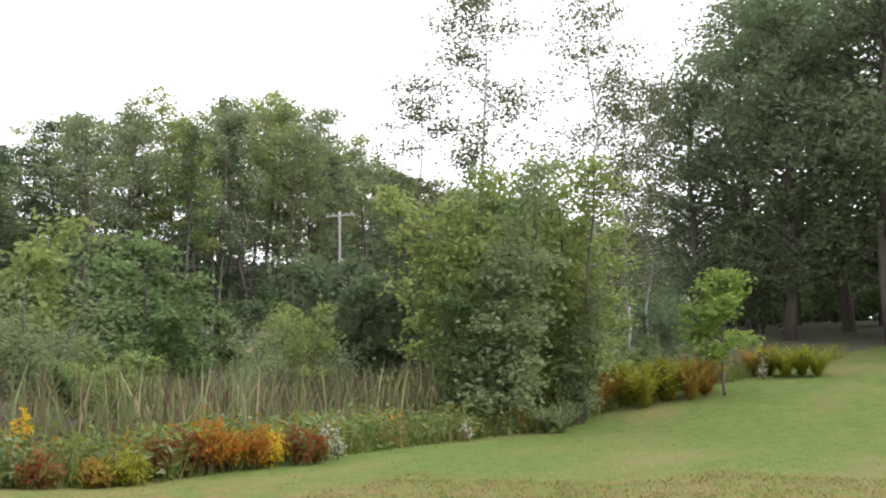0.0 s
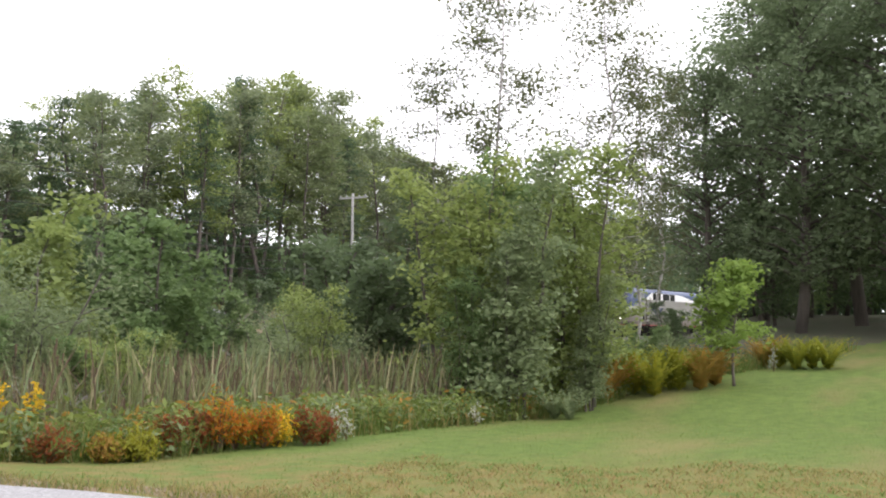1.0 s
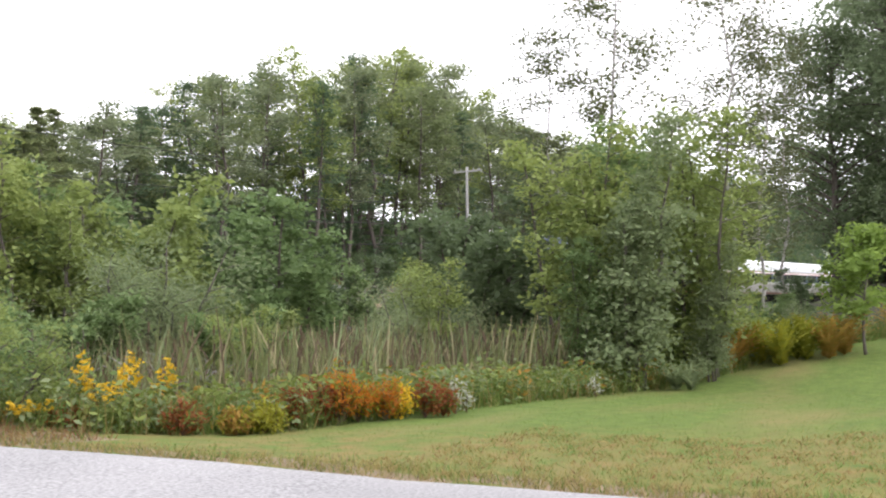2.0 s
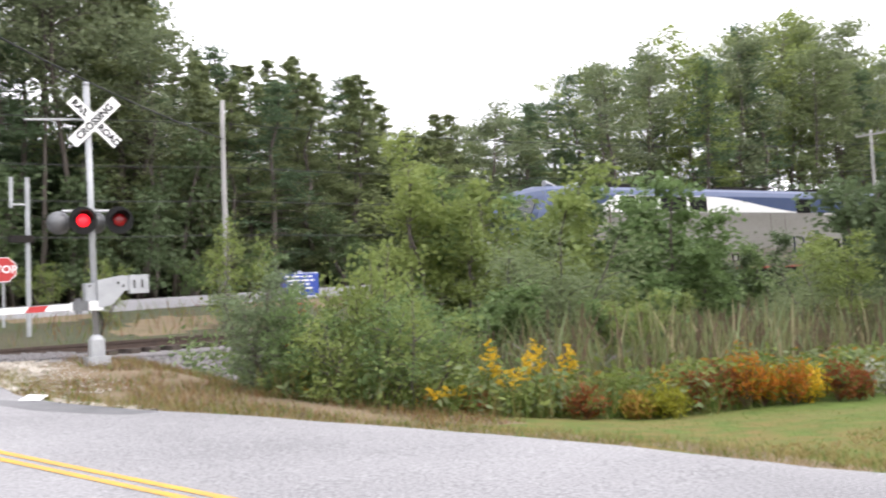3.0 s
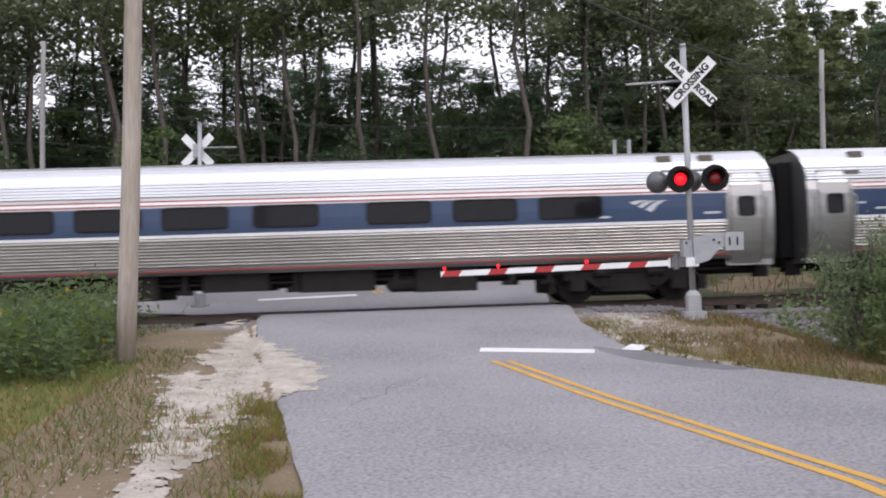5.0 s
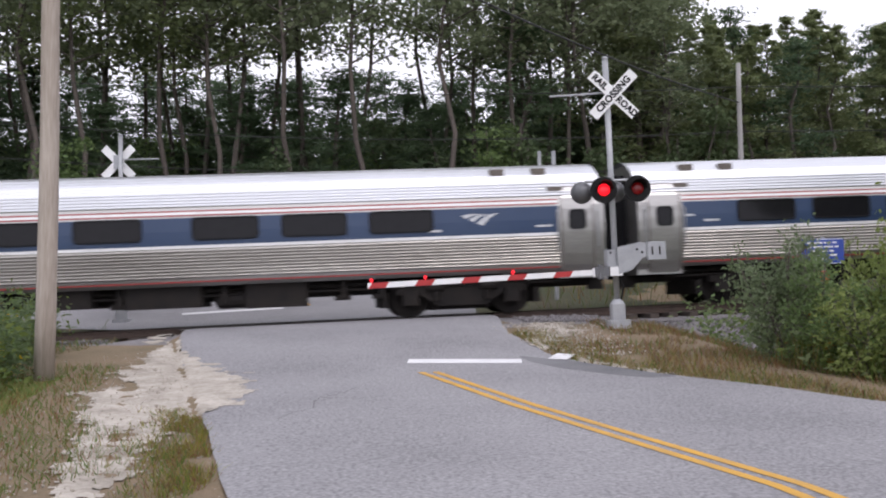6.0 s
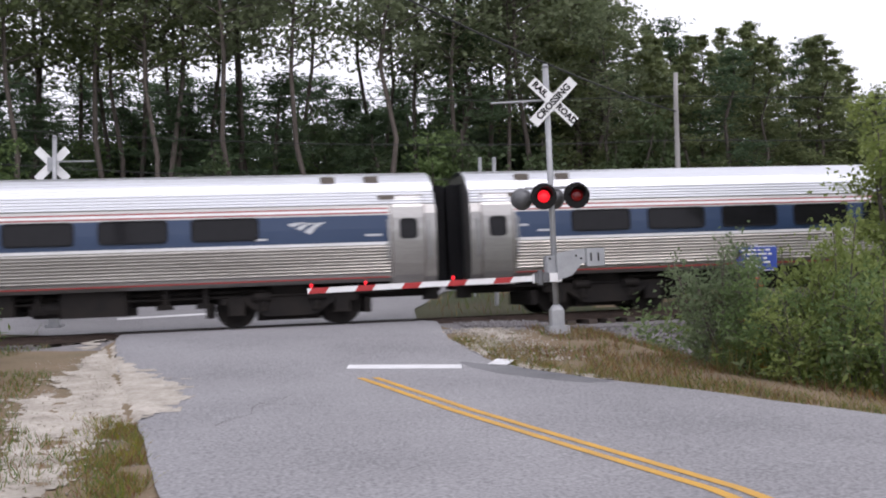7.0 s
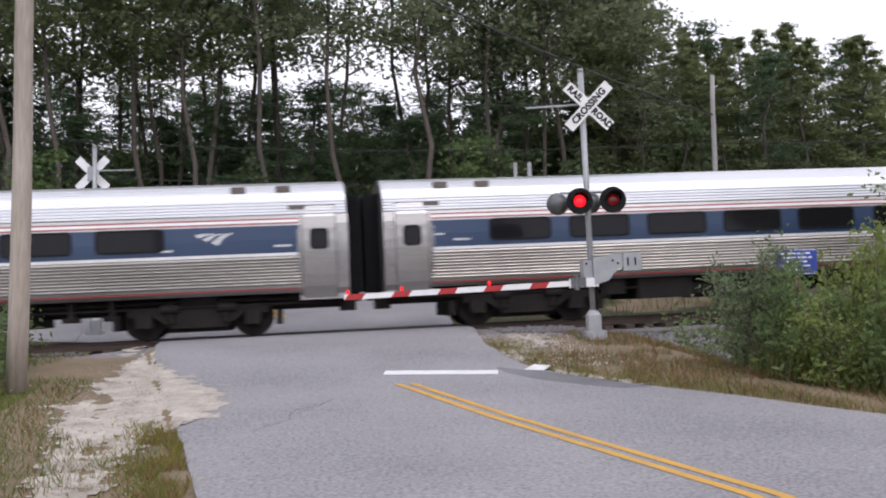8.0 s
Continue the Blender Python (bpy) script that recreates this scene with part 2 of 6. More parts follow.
def quads(name, pts, material, index=None):
    """A mesh of loose quads from an array (n, 4, 3)."""
    n = len(pts)
    me = bpy.data.meshes.new(name)
    me.vertices.add(n * 4)
    me.vertices.foreach_set("co", np.ascontiguousarray(pts, dtype=np.float32).ravel())
    me.loops.add(n * 4)
    me.loops.foreach_set("vertex_index", np.arange(n * 4, dtype=np.int32))
    me.polygons.add(n)
    me.polygons.foreach_set("loop_start", np.arange(0, n * 4, 4, dtype=np.int32))
    for m in material if isinstance(material, (list, tuple)) else [material]:
        me.materials.append(m)
    if index is not None:
        me.polygons.foreach_set("material_index", np.asarray(index, dtype=np.int32))
    me.update(calc_edges=True)
    return me


def part(name, data, parent=None, m=None, label=""):
    """Link a bmesh or a mesh as ONE object under a thing."""
    ob = new(name, data)
    if parent:
        ob.parent = parent
    if m is not None:
        ob.matrix_basis = m
    return tagged(ob, label)


def thing(name, m, label, category, group="", kind=""):
    ob = new(name)
    ob.matrix_basis = m
    return tagged(ob, label, category, group, kind)


class Soup:
    """Gathers vertices and faces of one mesh."""

    def __init__(self):
        self.v, self.f, self.i = [], [], []

    def add(self, verts, faces, mi=0):
        k = len(self.v)
        self.v += [tuple(p) for p in verts]
        self.f += [tuple(k + a for a in f) for f in faces]
        self.i += [mi] * len(faces)
        return self

    def box(self, x0, x1, y0, y1, z0, z1, b=0.0, mi=0):
        """A box with its upright edges chamfered by b."""
        if b <= 0:
            ring = [(x0, y0), (x1, y0), (x1, y1), (x0, y1)]
        else:
            ring = [(x0 + b, y0), (x1 - b, y0), (x1, y0 + b), (x1, y1 - b), (x1 - b, y1), (x0 + b, y1), (x0, y1 - b), (x0, y0 + b)]
        n = len(ring)
        vs = [(x, y, z0) for x, y in ring] + [(x, y, z1) for x, y in ring]
        fs = [tuple(range(n))[::-1], tuple(range(n, 2 * n))] + [(i, (i + 1) % n, n + (i + 1) % n, n + i) for i in range(n)]
        return self.add(vs, fs, mi)

    def tube(self, path, radii, k=8, mi=0, caps=True):
        path = [Vector(p) for p in path]
        vs, fs = [], []
        for j, p in enumerate(path):
            d = (path[min(j + 1, len(path) - 1)] - path[max(j - 1, 0)]).normalized()
            side = d.cross(Vector((0, 0, 1)) if abs(d.z) < 0.9 else Vector((1, 0, 0))).normalized()
            up = side.cross(d)
            for a in range(k):
                w = 2 * math.pi * a / k
                vs.append(p + (side * math.cos(w) + up * math.sin(w)) * radii[j])
        for j in range(len(path) - 1):
            for a in range(k):
                b = (a + 1) % k
                fs.append((j * k + a, j * k + b, (j + 1) * k + b, (j + 1) * k + a))
        if caps:
            fs += [tuple(range(k))[::-1], tuple(range((len(path) - 1) * k, len(path) * k))]
        return self.add(vs, fs, mi)

    def disc(self, c, axis, r, depth, k=24, mi=0):
        a = Vector(axis).normalized() * depth / 2
        return self.tube([Vector(c) - a, Vector(c) + a], [r, r], k, mi)

    def prism(self, outline, y0, y1, mi=0):
        """An outline in x, z pulled from y0 to y1."""
        n = len(outline)
        vs = [(x, y0, z) for x, z in outline] + [(x, y1, z) for x, z in outline]
        fs = [tuple(range(n)), tuple(range(n, 2 * n))[::-1]] + [(i, n + i, n + (i + 1) % n, (i + 1) % n) for i in range(n)]
        return self.add(vs, fs, mi)

    def mesh(self, name, materials, smooth=False):
        me = mesh_of(name, self.v, self.f, materials, self.i, smooth)
        bm = bmesh.new()
        bm.from_mesh(me)
        bmesh.ops.recalc_face_normals(bm, faces=bm.faces)
        bm.to_mesh(me)
        bm.free()
        return me


# ---- the lie of the land ----
TRACK_Y, GRADE, PHI = 25.8, 0.023, 64.0


CURVE_X, CURVE = 45.0, 0.0021


def track_y(x):
    """The line is straight over the crossing and bends towards the lawn far up the track."""
    d = max(0.0, min(75.0, x - CURVE_X))
    return TRACK_Y - CURVE * d * d - 2 * CURVE * d * max(0.0, x - CURVE_X - 75.0)


def lerp(x, xs, ys):
    return float(np.interp(x, xs, ys))


def smooth(a, b, x):
    t = min(1.0, max(0.0, (x - a) / (b - a)))
    return t * t * (3 - 2 * t)


def rail_z(x):
    return 1.0 + GRADE * max(-130.0, min(50.0, x)) + 0.013 * max(0.0, min(250.0, x - 50.0))


def spot(bearing, dist):
    """The place at a bearing (degrees to the left of the first view) and distance from the camera."""
    a = radians(bearing - PHI)
    return -dist * math.sin(a), dist * math.cos(a)


ROAD_Y = (-60, 0, 2.6, 4.5, 6.3, 8.0, 9.5, 10.6, 12.6, 14.2, 15.6, 17, 20, 24.4, 28.5, 31, 35, 36.4, 40)
ROAD_L = (2.0, 0.3, 0.0, -0.2, -0.4, -0.6, -0.8, -0.95, -1.2, -1.45, -1.65, -1.9, -2.35, -2.7, -4.2, -9, -34, -60, -60)
ROAD_R = (11, 9.1, 9.0, 8.9, 8.6, 8.2, 7.7, 7.2, 6.2, 5.25, 4.5, 4.1, 4.0, 4.6, 4.8, 5.2, 7.0, 48, 48)


def road_edges(y):
    return lerp(y, ROAD_Y, ROAD_L), lerp(y, ROAD_Y, ROAD_R)


RAMP_Y, RAMP_Z = (0, 6, 10, 16, 20.5, 24), (0, 0.0, 0.17, 0.50, 0.90, 1.0)


def far_z(x, y):
    k = 0.12 + 0.0015 * max(-30.0, min(40.0, x))
    return rail_z(max(-60, min(100, x))) - 0.12 + k * max(0.0, min(9.5, y - 28.5)) + 0.015 * max(0.0, min(60.0, y - 38))


def road_z(x, y):
    if y >= 28.2:
        return far_z(x, y) + 0.03
    w = smooth(21.0, 23.6, y)
    return lerp(y, RAMP_Y, RAMP_Z) * (1 - w) + (rail_z(x) - 0.012) * w


VEG_X = (6.3, 7.0, 8.2, 9.8, 11.7, 16.4, 22.4, 29, 32.5, 40, 60)
VEG_Y = (19.0, 15.0, 12.6, 11.0, 10.0, 9.6, 8.6, 7.3, 5.7, 2.8, -6)


def veg_edge(x):
    return lerp(x, VEG_X, VEG_Y)


def ground_z(x, y):
    off = abs(y - track_y(x))
    bank = rail_z(x) - 0.36 - 0.5 * max(0.0, off - 2.3)
    if y > track_y(x):
        z = far_z(x, y) if y > 29.5 else max(bank, far_z(x, y) - 0.2 * (29.5 - y))
        z += 0.15 * max(0.0, min(30.0, y - 62))
    else:
        lawn = 0.1 * max(0.0, x - 23) if x < 60 else 3.7 + 0.03 * (x - 60)
        lawn = lawn * (0.6 + 0.4 * smooth(20, 30, x))
        ramp = lerp(y, RAMP_Y, RAMP_Z) * (1 - smooth(6.5, 11, x)) * (1 - smooth(5, 14, -x))
        wet = -0.45 * smooth(0, 3.5, y - veg_edge(x)) * smooth(7, 11, x) * (1 - smooth(28, 36, x))
        lawn -= 1.5 * smooth(9, 15, y) * smooth(38, 55, x)
        z = max(lawn + ramp + wet, bank)
    z = min(z, rail_z(x) - 0.36 + 0.6 * max(0.0, off - 2.3)) if x > 30 else z
    l, r = road_edges(y)
    if x < l and y < track_y(x) and off < 8:
        z = min(z, rail_z(x) - 0.36 + 0.10 * max(0.0, off - 3.0) + 0.22 * (1 - smooth(0, 1.2, l - x)))
    if l - 0.15 < x < r + 0.15 and y < 40.2:
        z = min(z, road_z(x, y) - 0.05)
    elif l - 1.0 < x < r + 1.0 and y < 24:
        z = min(z, road_z(x, y) - 0.02)
    return z + 0.03 * noise.noise(Vector((x * 0.4, y * 0.4, 0)))


def axis(lo, hi, fine_lo, fine_hi, fine, coarse):
    a = list(np.arange(fine_lo, fine_hi + 0.01, fine))
    step, x = coarse, fine_hi
    while x < hi:
        x = min(hi, x + step)
        a.append(x)
        step *= 1.35
    step, x = coarse, fine_lo
    while x > lo:
        x = max(lo, x - step)
        a.insert(0, x)
        step *= 1.35
    return a


def sheet(name, xs, ys, zf, material, pick=None, materials=None):
    vs = [(x, y, zf(x, y)) for y in ys for x in xs]
    n, fs, mi = len(xs), [], []
    for j in range(len(ys) - 1):
        for i in range(n - 1):
            fs.append((j * n + i, j * n + i + 1, (j + 1) * n + i + 1, (j + 1) * n + i))
            if pick:
                mi.append(pick((xs[i] + xs[i + 1]) / 2, (ys[j] + ys[j + 1]) / 2))
    return mesh_of(name, vs, fs, materials or material, mi if pick else None, smooth=True)


def soil(x, y):
    """0 mown grass, 1 dry verge, 2 forest floor, 3 crushed stone."""
    l, r = road_edges(y)
    if (21.2 if x > r else 19.3) < y < 28.4 and (x < l or x > r):
        return 3
    if x > r and 10.6 < y < 21.3 and x < 9:
        return 1
    if y > 42 or (y > 46 and x > 7) or (x > 44 and y > 1):
        return 2
    if y > 28:
        return 2 if noise.noise(Vector((x * 0.3, y * 0.3, 0))) > -0.1 else 1
    if y < 20 and 0 < x - r < 0.5 and y > 1:
        return 1
    if x > 3.5 and y > veg_edge(x) + 0.8:
        return 2 if y < 21 else 1
    if x < l and 11 < y < 20 and (x > -3.3 or y > 16):
        return 1
    if -3.5 - 0.25 * noise.noise(Vector((x, y, 0))) < x < l + 0.7 and y > 4:
        return 1
    return 0


ground = tagged(new("ground", sheet("ground", axis(-1500, 1500, -16, 48, 0.5, 1.0), axis(-1500, 1500, -4, 52, 0.5, 1.0), ground_z, None, soil, [GROUND, DRY_GROUND, FOREST_FLOOR, BALLAST])),
                "mown green lawn with dry patches and wild ground beyond", "ground", kind="structure")


def road_mesh():
    ys = list(np.arange(-60, 0, 4)) + list(np.arange(0, 40.1, 0.4))
    vs, fs, n = [], [], 25
    for y in ys:
        l, r = road_edges(y)
        wob = 0.08 * noise.noise(Vector((0, y * 0.8, 3)))
        for i in range(n):
            x = l + (r - l) * i / (n - 1) + (wob if i in (0, n - 1) else 0)
            drop = 0.015 if i in (0, n - 1) else 0
            vs.append((x, y, road_z(x, y) - drop))
    for j in range(len(ys) - 1):
        for i in range(n - 1):
            fs.append((j * n + i, j * n + i + 1, (j + 1) * n + i + 1, (j + 1) * n + i))
    return mesh_of("road", vs, fs, ASPHALT, smooth=True)


road = tagged(new("road", road_mesh()), "worn light grey asphalt road over the level crossing", "road", kind="structure")


def ribbon(name, line, width, material, label, lift=0.006):
    """Paint along a line of x, y on the road."""
    vs, fs = [], []
    dense = []
    for (xa, ya), (xb, yb) in zip(line, line[1:]):
        n = max(2, int(math.hypot(xb - xa, yb - ya) / 0.3))
        dense += [(xa + (xb - xa) * i / n, ya + (yb - ya) * i / n) for i in range(n)]
    dense.append(line[-1])
    for j, (x, y) in enumerate(dense):
        a, b = dense[max(j - 1, 0)], dense[min(j + 1, len(dense) - 1)]
        d = Vector((b[0] - a[0], b[1] - a[1])).normalized()
        for s in (-0.5, 0.5):
            px, py = x - d.y * width * s, y + d.x * width * s
            vs.append((px, py, road_z(px, py) + lift))
    fs = [(2 * j, 2 * j + 1, 2 * j + 3, 2 * j + 2) for j in range(len(dense) - 1)]
    return tagged(new(name, mesh_of(name, vs, fs, material)), label, "road marking", kind="structure")


CENTRE_Y = (-40, 0, 7.6, 10, 12, 15.4)
CENTRE_X = (6.0, 4.5, 3.72, 3.12, 2.56, 1.78)
for off in (-0.11, 0.11):
    ribbon("yellow_line", [(lerp(y, CENTRE_Y, CENTRE_X) + off, y) for y in np.arange(-40, 15.5, 0.4)], 0.11, LINE_YELLOW, "solid yellow centre line worn on the asphalt")
ribbon("stop_line", [(1.66, 16.5), (3.45, 16.15)], 0.42, LINE_WHITE, "white painted stop line on the asphalt")
ribbon("stop_line", [(-3.6, 31.6), (-0.6, 31.9)], 0.4, LINE_WHITE, "white painted stop line beyond the track", 0.01)
ribbon("edge_line", [(4.05, 16.2), (4.35, 16.75)], 0.32, LINE_WHITE, "worn patch of white paint at the road's edge", 0.012)
for pts in ([(-0.3, 11.6), (-0.15, 12.0), (0.1, 12.3), (0.12, 12.8), (0.2, 13.1), (0.5, 13.4), (0.7, 13.9)], [(0.2, 13.1), (0.6, 12.9), (1.0, 13.0)]):
    ribbon("crack", pts, 0.009, CRACK, "thin dark crack in the asphalt", 0.004)
for off in (-0.11, 0.11):
    ribbon("yellow_line", [(0.1 + off, 32.2), (-0.4 + off, 34.5)], 0.11, LINE_YELLOW, "short yellow centre line beyond the track", 0.01)

# ---- the railway ----
def build_track():
    lo, hi = -110, 280
    bed = Soup()
    prof = [(-2.9, -0.80), (-1.62, -0.285), (1.62, -0.285), (2.9, -0.7)]
    xs = list(range(lo, hi + 1, 4))
    vs = [(x, track_y(x) + y, rail_z(x) + z) for x in xs for y, z in prof]
    fs = [(4 * j + i, 4 * j + 4 + i, 4 * j + 5 + i, 4 * j + 1 + i) for j in range(len(xs) - 1) for i in range(3)]
    tagged(new("track_bed", bed.add(vs, fs).mesh("track_bed", BALLAST)), "grey crushed-stone track bed", "track bed", kind="structure")
    track = thing("railway_track", pose(0, 0, 0), "rusty steel rails on dark wooden ties", "railway track", kind="structure")
    for side in (-0.755, 0.755):
        s = Soup()
        sec = [(-0.07, -0.17), (-0.012, -0.15), (-0.012, -0.04), (-0.036, -0.03), (-0.036, 0), (0.036, 0), (0.036, -0.03), (0.012, -0.04), (0.012, -0.15), (0.07, -0.17)]
        n = len(sec)
        along = [lo] + list(range(44, hi + 1, 8))
        vs = [(x, track_y(x) + side + y, rail_z(x) + z) for x in along for y, z in sec]
        s.add(vs, [(j * n + i, j * n + (i + 1) % n, (j + 1) * n + (i + 1) % n, (j + 1) * n + i) for j in range(len(along) - 1) for i in range(n)])
        part("rail", s.mesh("rail", RAIL), track)
    me = Soup().box(-0.115, 0.115, -1.3, 1.3, -0.19, 0.0, 0.01).mesh("tie", TIE)
    for x in np.arange(-20, 46, 0.52):
        if -3.3 < x < 4.6:
            continue
        part("tie", me, track, pose(x, TRACK_Y + RNG.uniform(-0.03, 0.03), rail_z(x) - 0.172, 0, -1.26, RNG.uniform(-1, 1)))


build_track()
for off in (-0.755, 0.755):
    for side in (-1, 1):
        y0 = TRACK_Y + off + side * 0.095
        n = 10
        vs = [(-2.75 + 7.4 * k / n, y0 + dy, rail_z(-2.75 + 7.4 * k / n) - 0.006) for k in range(n + 1) for dy in (-0.055, 0.055)]
        tagged(new("flangeway", mesh_of("flangeway", vs, [(2 * k, 2 * k + 1, 2 * k + 3, 2 * k + 2) for k in range(n)], RUBBER)), "dark rubber flangeway strip beside the rail", "crossing strip", kind="structure")
# loose ballast stones on the near shoulder
def stones(name, n, area, size, material, label, lift=0.0):
    s = Soup()
    for _ in range(n):
        x, y = area()
        r = size * RNG.uniform(0.5, 1.2)
        c = Vector((x, y, ground_z(x, y) + r * 0.3 + lift))
        vs = [c + Vector(RNG.normal(size=3)).normalized() * r * RNG.uniform(0.75, 1.1) * 0.6 for _ in range(2)]
        ax = [Vector(v) for v in ((r, 0, 0), (0, r, 0), (-r, 0, 0), (0, -r, 0), (0, 0, r * 0.7), (0, 0, -r * 0.7))]
        q = Euler(RNG.uniform(0, 6, 3)).to_matrix()
        vs = [c + q @ (a * RNG.uniform(0.6, 1.1)) for a in ax]
        s.add(vs, [(0, 1, 4), (1, 2, 4), (2, 3, 4), (3, 0, 4), (1, 0, 5), (2, 1, 5), (3, 2, 5), (0, 3, 5)])
    return tagged(new(name, mesh_of(name, s.v, s.f, material)), label, name, kind="stuff")


def bank_area():
    x = RNG.uniform(-14, 16)
    while -3.6 < x < 4.9:
        x = RNG.uniform(-14, 16)
    return x, RNG.uniform(21.6 if x > 0 else 19.6, 24.1)


stones("ballast", 6500, bank_area, 0.05, BALLAST, "loose grey ballast stones beside the track", 0.02)


# ---- train ----
def wheelset(parent, x, z=0.46, r=0.46, name="wheel"):
    for y in (-0.755, 0.755):
        s = Soup().disc((0, 0, 0), (0, 1, 0), r, 0.13, 28).disc((0, -0.02, 0), (0, 1, 0), r * 0.62, 0.15, 20).disc((0, -0.03, 0), (0, 1, 0), 0.1, 0.3, 12)
        part(name, s.mesh(name, DARK), parent, pose(x, y, z))


def truck(parent, x, base=2.6, r=0.46):
    h = base / 2
    t = part("truck", Soup().box(-0.5, 0.5, -1.02, 1.02, 0.24, 0.98, 0.08).mesh("truck", DARK), parent, pose(x, 0, 0), "black wheel truck")
    for y in (-1.06, 1.06):
        part("side_frame", Soup().prism([(-h - 0.35, 0.56), (-h + 0.25, 0.54), (-0.6, 0.26), (0.6, 0.26), (h - 0.25, 0.54), (h + 0.35, 0.56), (h + 0.35, 0.7), (h, 0.76), (0.5, 0.7), (-0.5, 0.7), (-h, 0.76), (-h - 0.35, 0.7)], y - 0.08, y + 0.08).mesh("side_frame", DARK), t)
    for sx in (-h, h):
        wheelset(t, sx, r, r)
        part("axle_box", Soup().box(sx - 0.2, sx + 0.2, -1.20, -0.95, 0.30, 0.64, 0.04).mesh("axle_box", DARK), t)
    for sx in (-h - 0.62, h + 0.62):
        part("end_beam", Soup().box(sx - 0.08, sx + 0.08, -1.1, 1.1, 0.26, 0.62, 0.03).mesh("end_beam", DARK), t)
    for sx in (-h * 0.52, h * 0.52):
        part("brake_cylinder", Soup().tube([(sx - 0.2, -1.16, 0.72), (sx + 0.2, -1.16, 0.72)], [0.11, 0.11], 10).box(sx - 0.06, sx + 0.06, -1.15, -1.0, 0.3, 0.9).mesh("brake_cylinder", DARK), t)
    part("brake_gear", Soup().box(-h + 0.5, h - 0.5, -0.85, 0.85, 0.16, 0.36, 0.05).mesh("brake_gear", DARK), t)
    for sx in (-0.62, 0.62):
        s = Soup()
        for k in range(5):
            s.disc((0, 0, 0.06 * k), (0, 0, 1), 0.11 - 0.02 * (k % 2), 0.055, 12)
        part("spring", s.mesh("spring", DARK), t, pose(sx, -1.12, 0.42))
    return t


# half section of a passenger car: distance from the middle, height over the rail
CAR_Z = (0.98, 1.05, 1.40, 1.85, 2.20, 2.58, 2.86, 3.14, 3.40, 3.60, 3.70, 3.74)
CAR_W = (1.36, 1.46, 1.52, 1.57, 1.58, 1.56, 1.49, 1.35, 1.10, 0.74, 0.38, 0.0)


def car_width(z):
    return lerp(z, CAR_Z, CAR_W)


def tube_shell(zs, x0, x1, zone, materials, name, flutes=(), pitch=0.074, depth=0.017):
    """A shell along x over section heights zs; flutes are (low, high) stretches of round corrugation."""
    ring = []
    for z in zs:
        w = car_width(z)
        for a, b in flutes:
            if a < z < b:
                w += depth * (1 - math.cos(2 * math.pi * (z - a) / pitch))
        ring.append((-w, z))
    ring += [(-w, z) for w, z in reversed(ring) if w < -1e-4]
    n = len(ring)
    s = Soup()
    vs = [(x, y, z) for x in (x0, x1) for y, z in ring]
    for i in range(n - 1):
        s.add([vs[i], vs[i + 1], vs[n + i + 1], vs[n + i]], [(0, 1, 2, 3)], zone((ring[i][1] + ring[i + 1][1]) / 2))
    return s


def levels(*stretches):
    out = []
    for lo, hi, n in stretches:
        out += list(np.linspace(lo, hi, n, endpoint=False))
    return out + [stretches[-1][1]]


CAR_LEN = 26.0


def window_part(parent, x, z, w, h, y, name="window"):
    def ring(gw, gh, r, k=4):
        pts = []
        for cx, cz, a0 in ((gw / 2 - r, gh / 2 - r, 0), (-gw / 2 + r, gh / 2 - r, 90), (-gw / 2 + r, -gh / 2 + r, 180), (gw / 2 - r, -gh / 2 + r, 270)):
            pts += [(cx + r * math.cos(radians(a0 + 90 * i / (k - 1))), cz + r * math.sin(radians(a0 + 90 * i / (k - 1)))) for i in range(k)]
        return pts
    outer, inner = ring(w + 0.07, h + 0.07, 0.10), ring(w, h, 0.08)
    n = len(outer)
    vs = [(a, -0.02, b) for a, b in outer] + [(a, -0.02, b) for a, b in inner] + [(a, 0.03, b) for a, b in outer] + [(a, 0.012, b) for a, b in inner]
    fs = []
    for i in range(n):
        j = (i + 1) % n
        fs += [(i, j, n + j, n + i), (i, 2 * n + i, 2 * n + j, j), (n + i, n + j, 3 * n + j, 3 * n + i)]
    turn = 0 if y < 0 else 180
    win = part(name, Soup().add(vs, fs).mesh("window_frame", RUBBER), parent, pose(x, y, z, 0, 0, turn), "dark tinted window")
    part("pane", Soup().prism(inner, 0.004, 0.02).mesh("pane", GLASS), win)
    return win


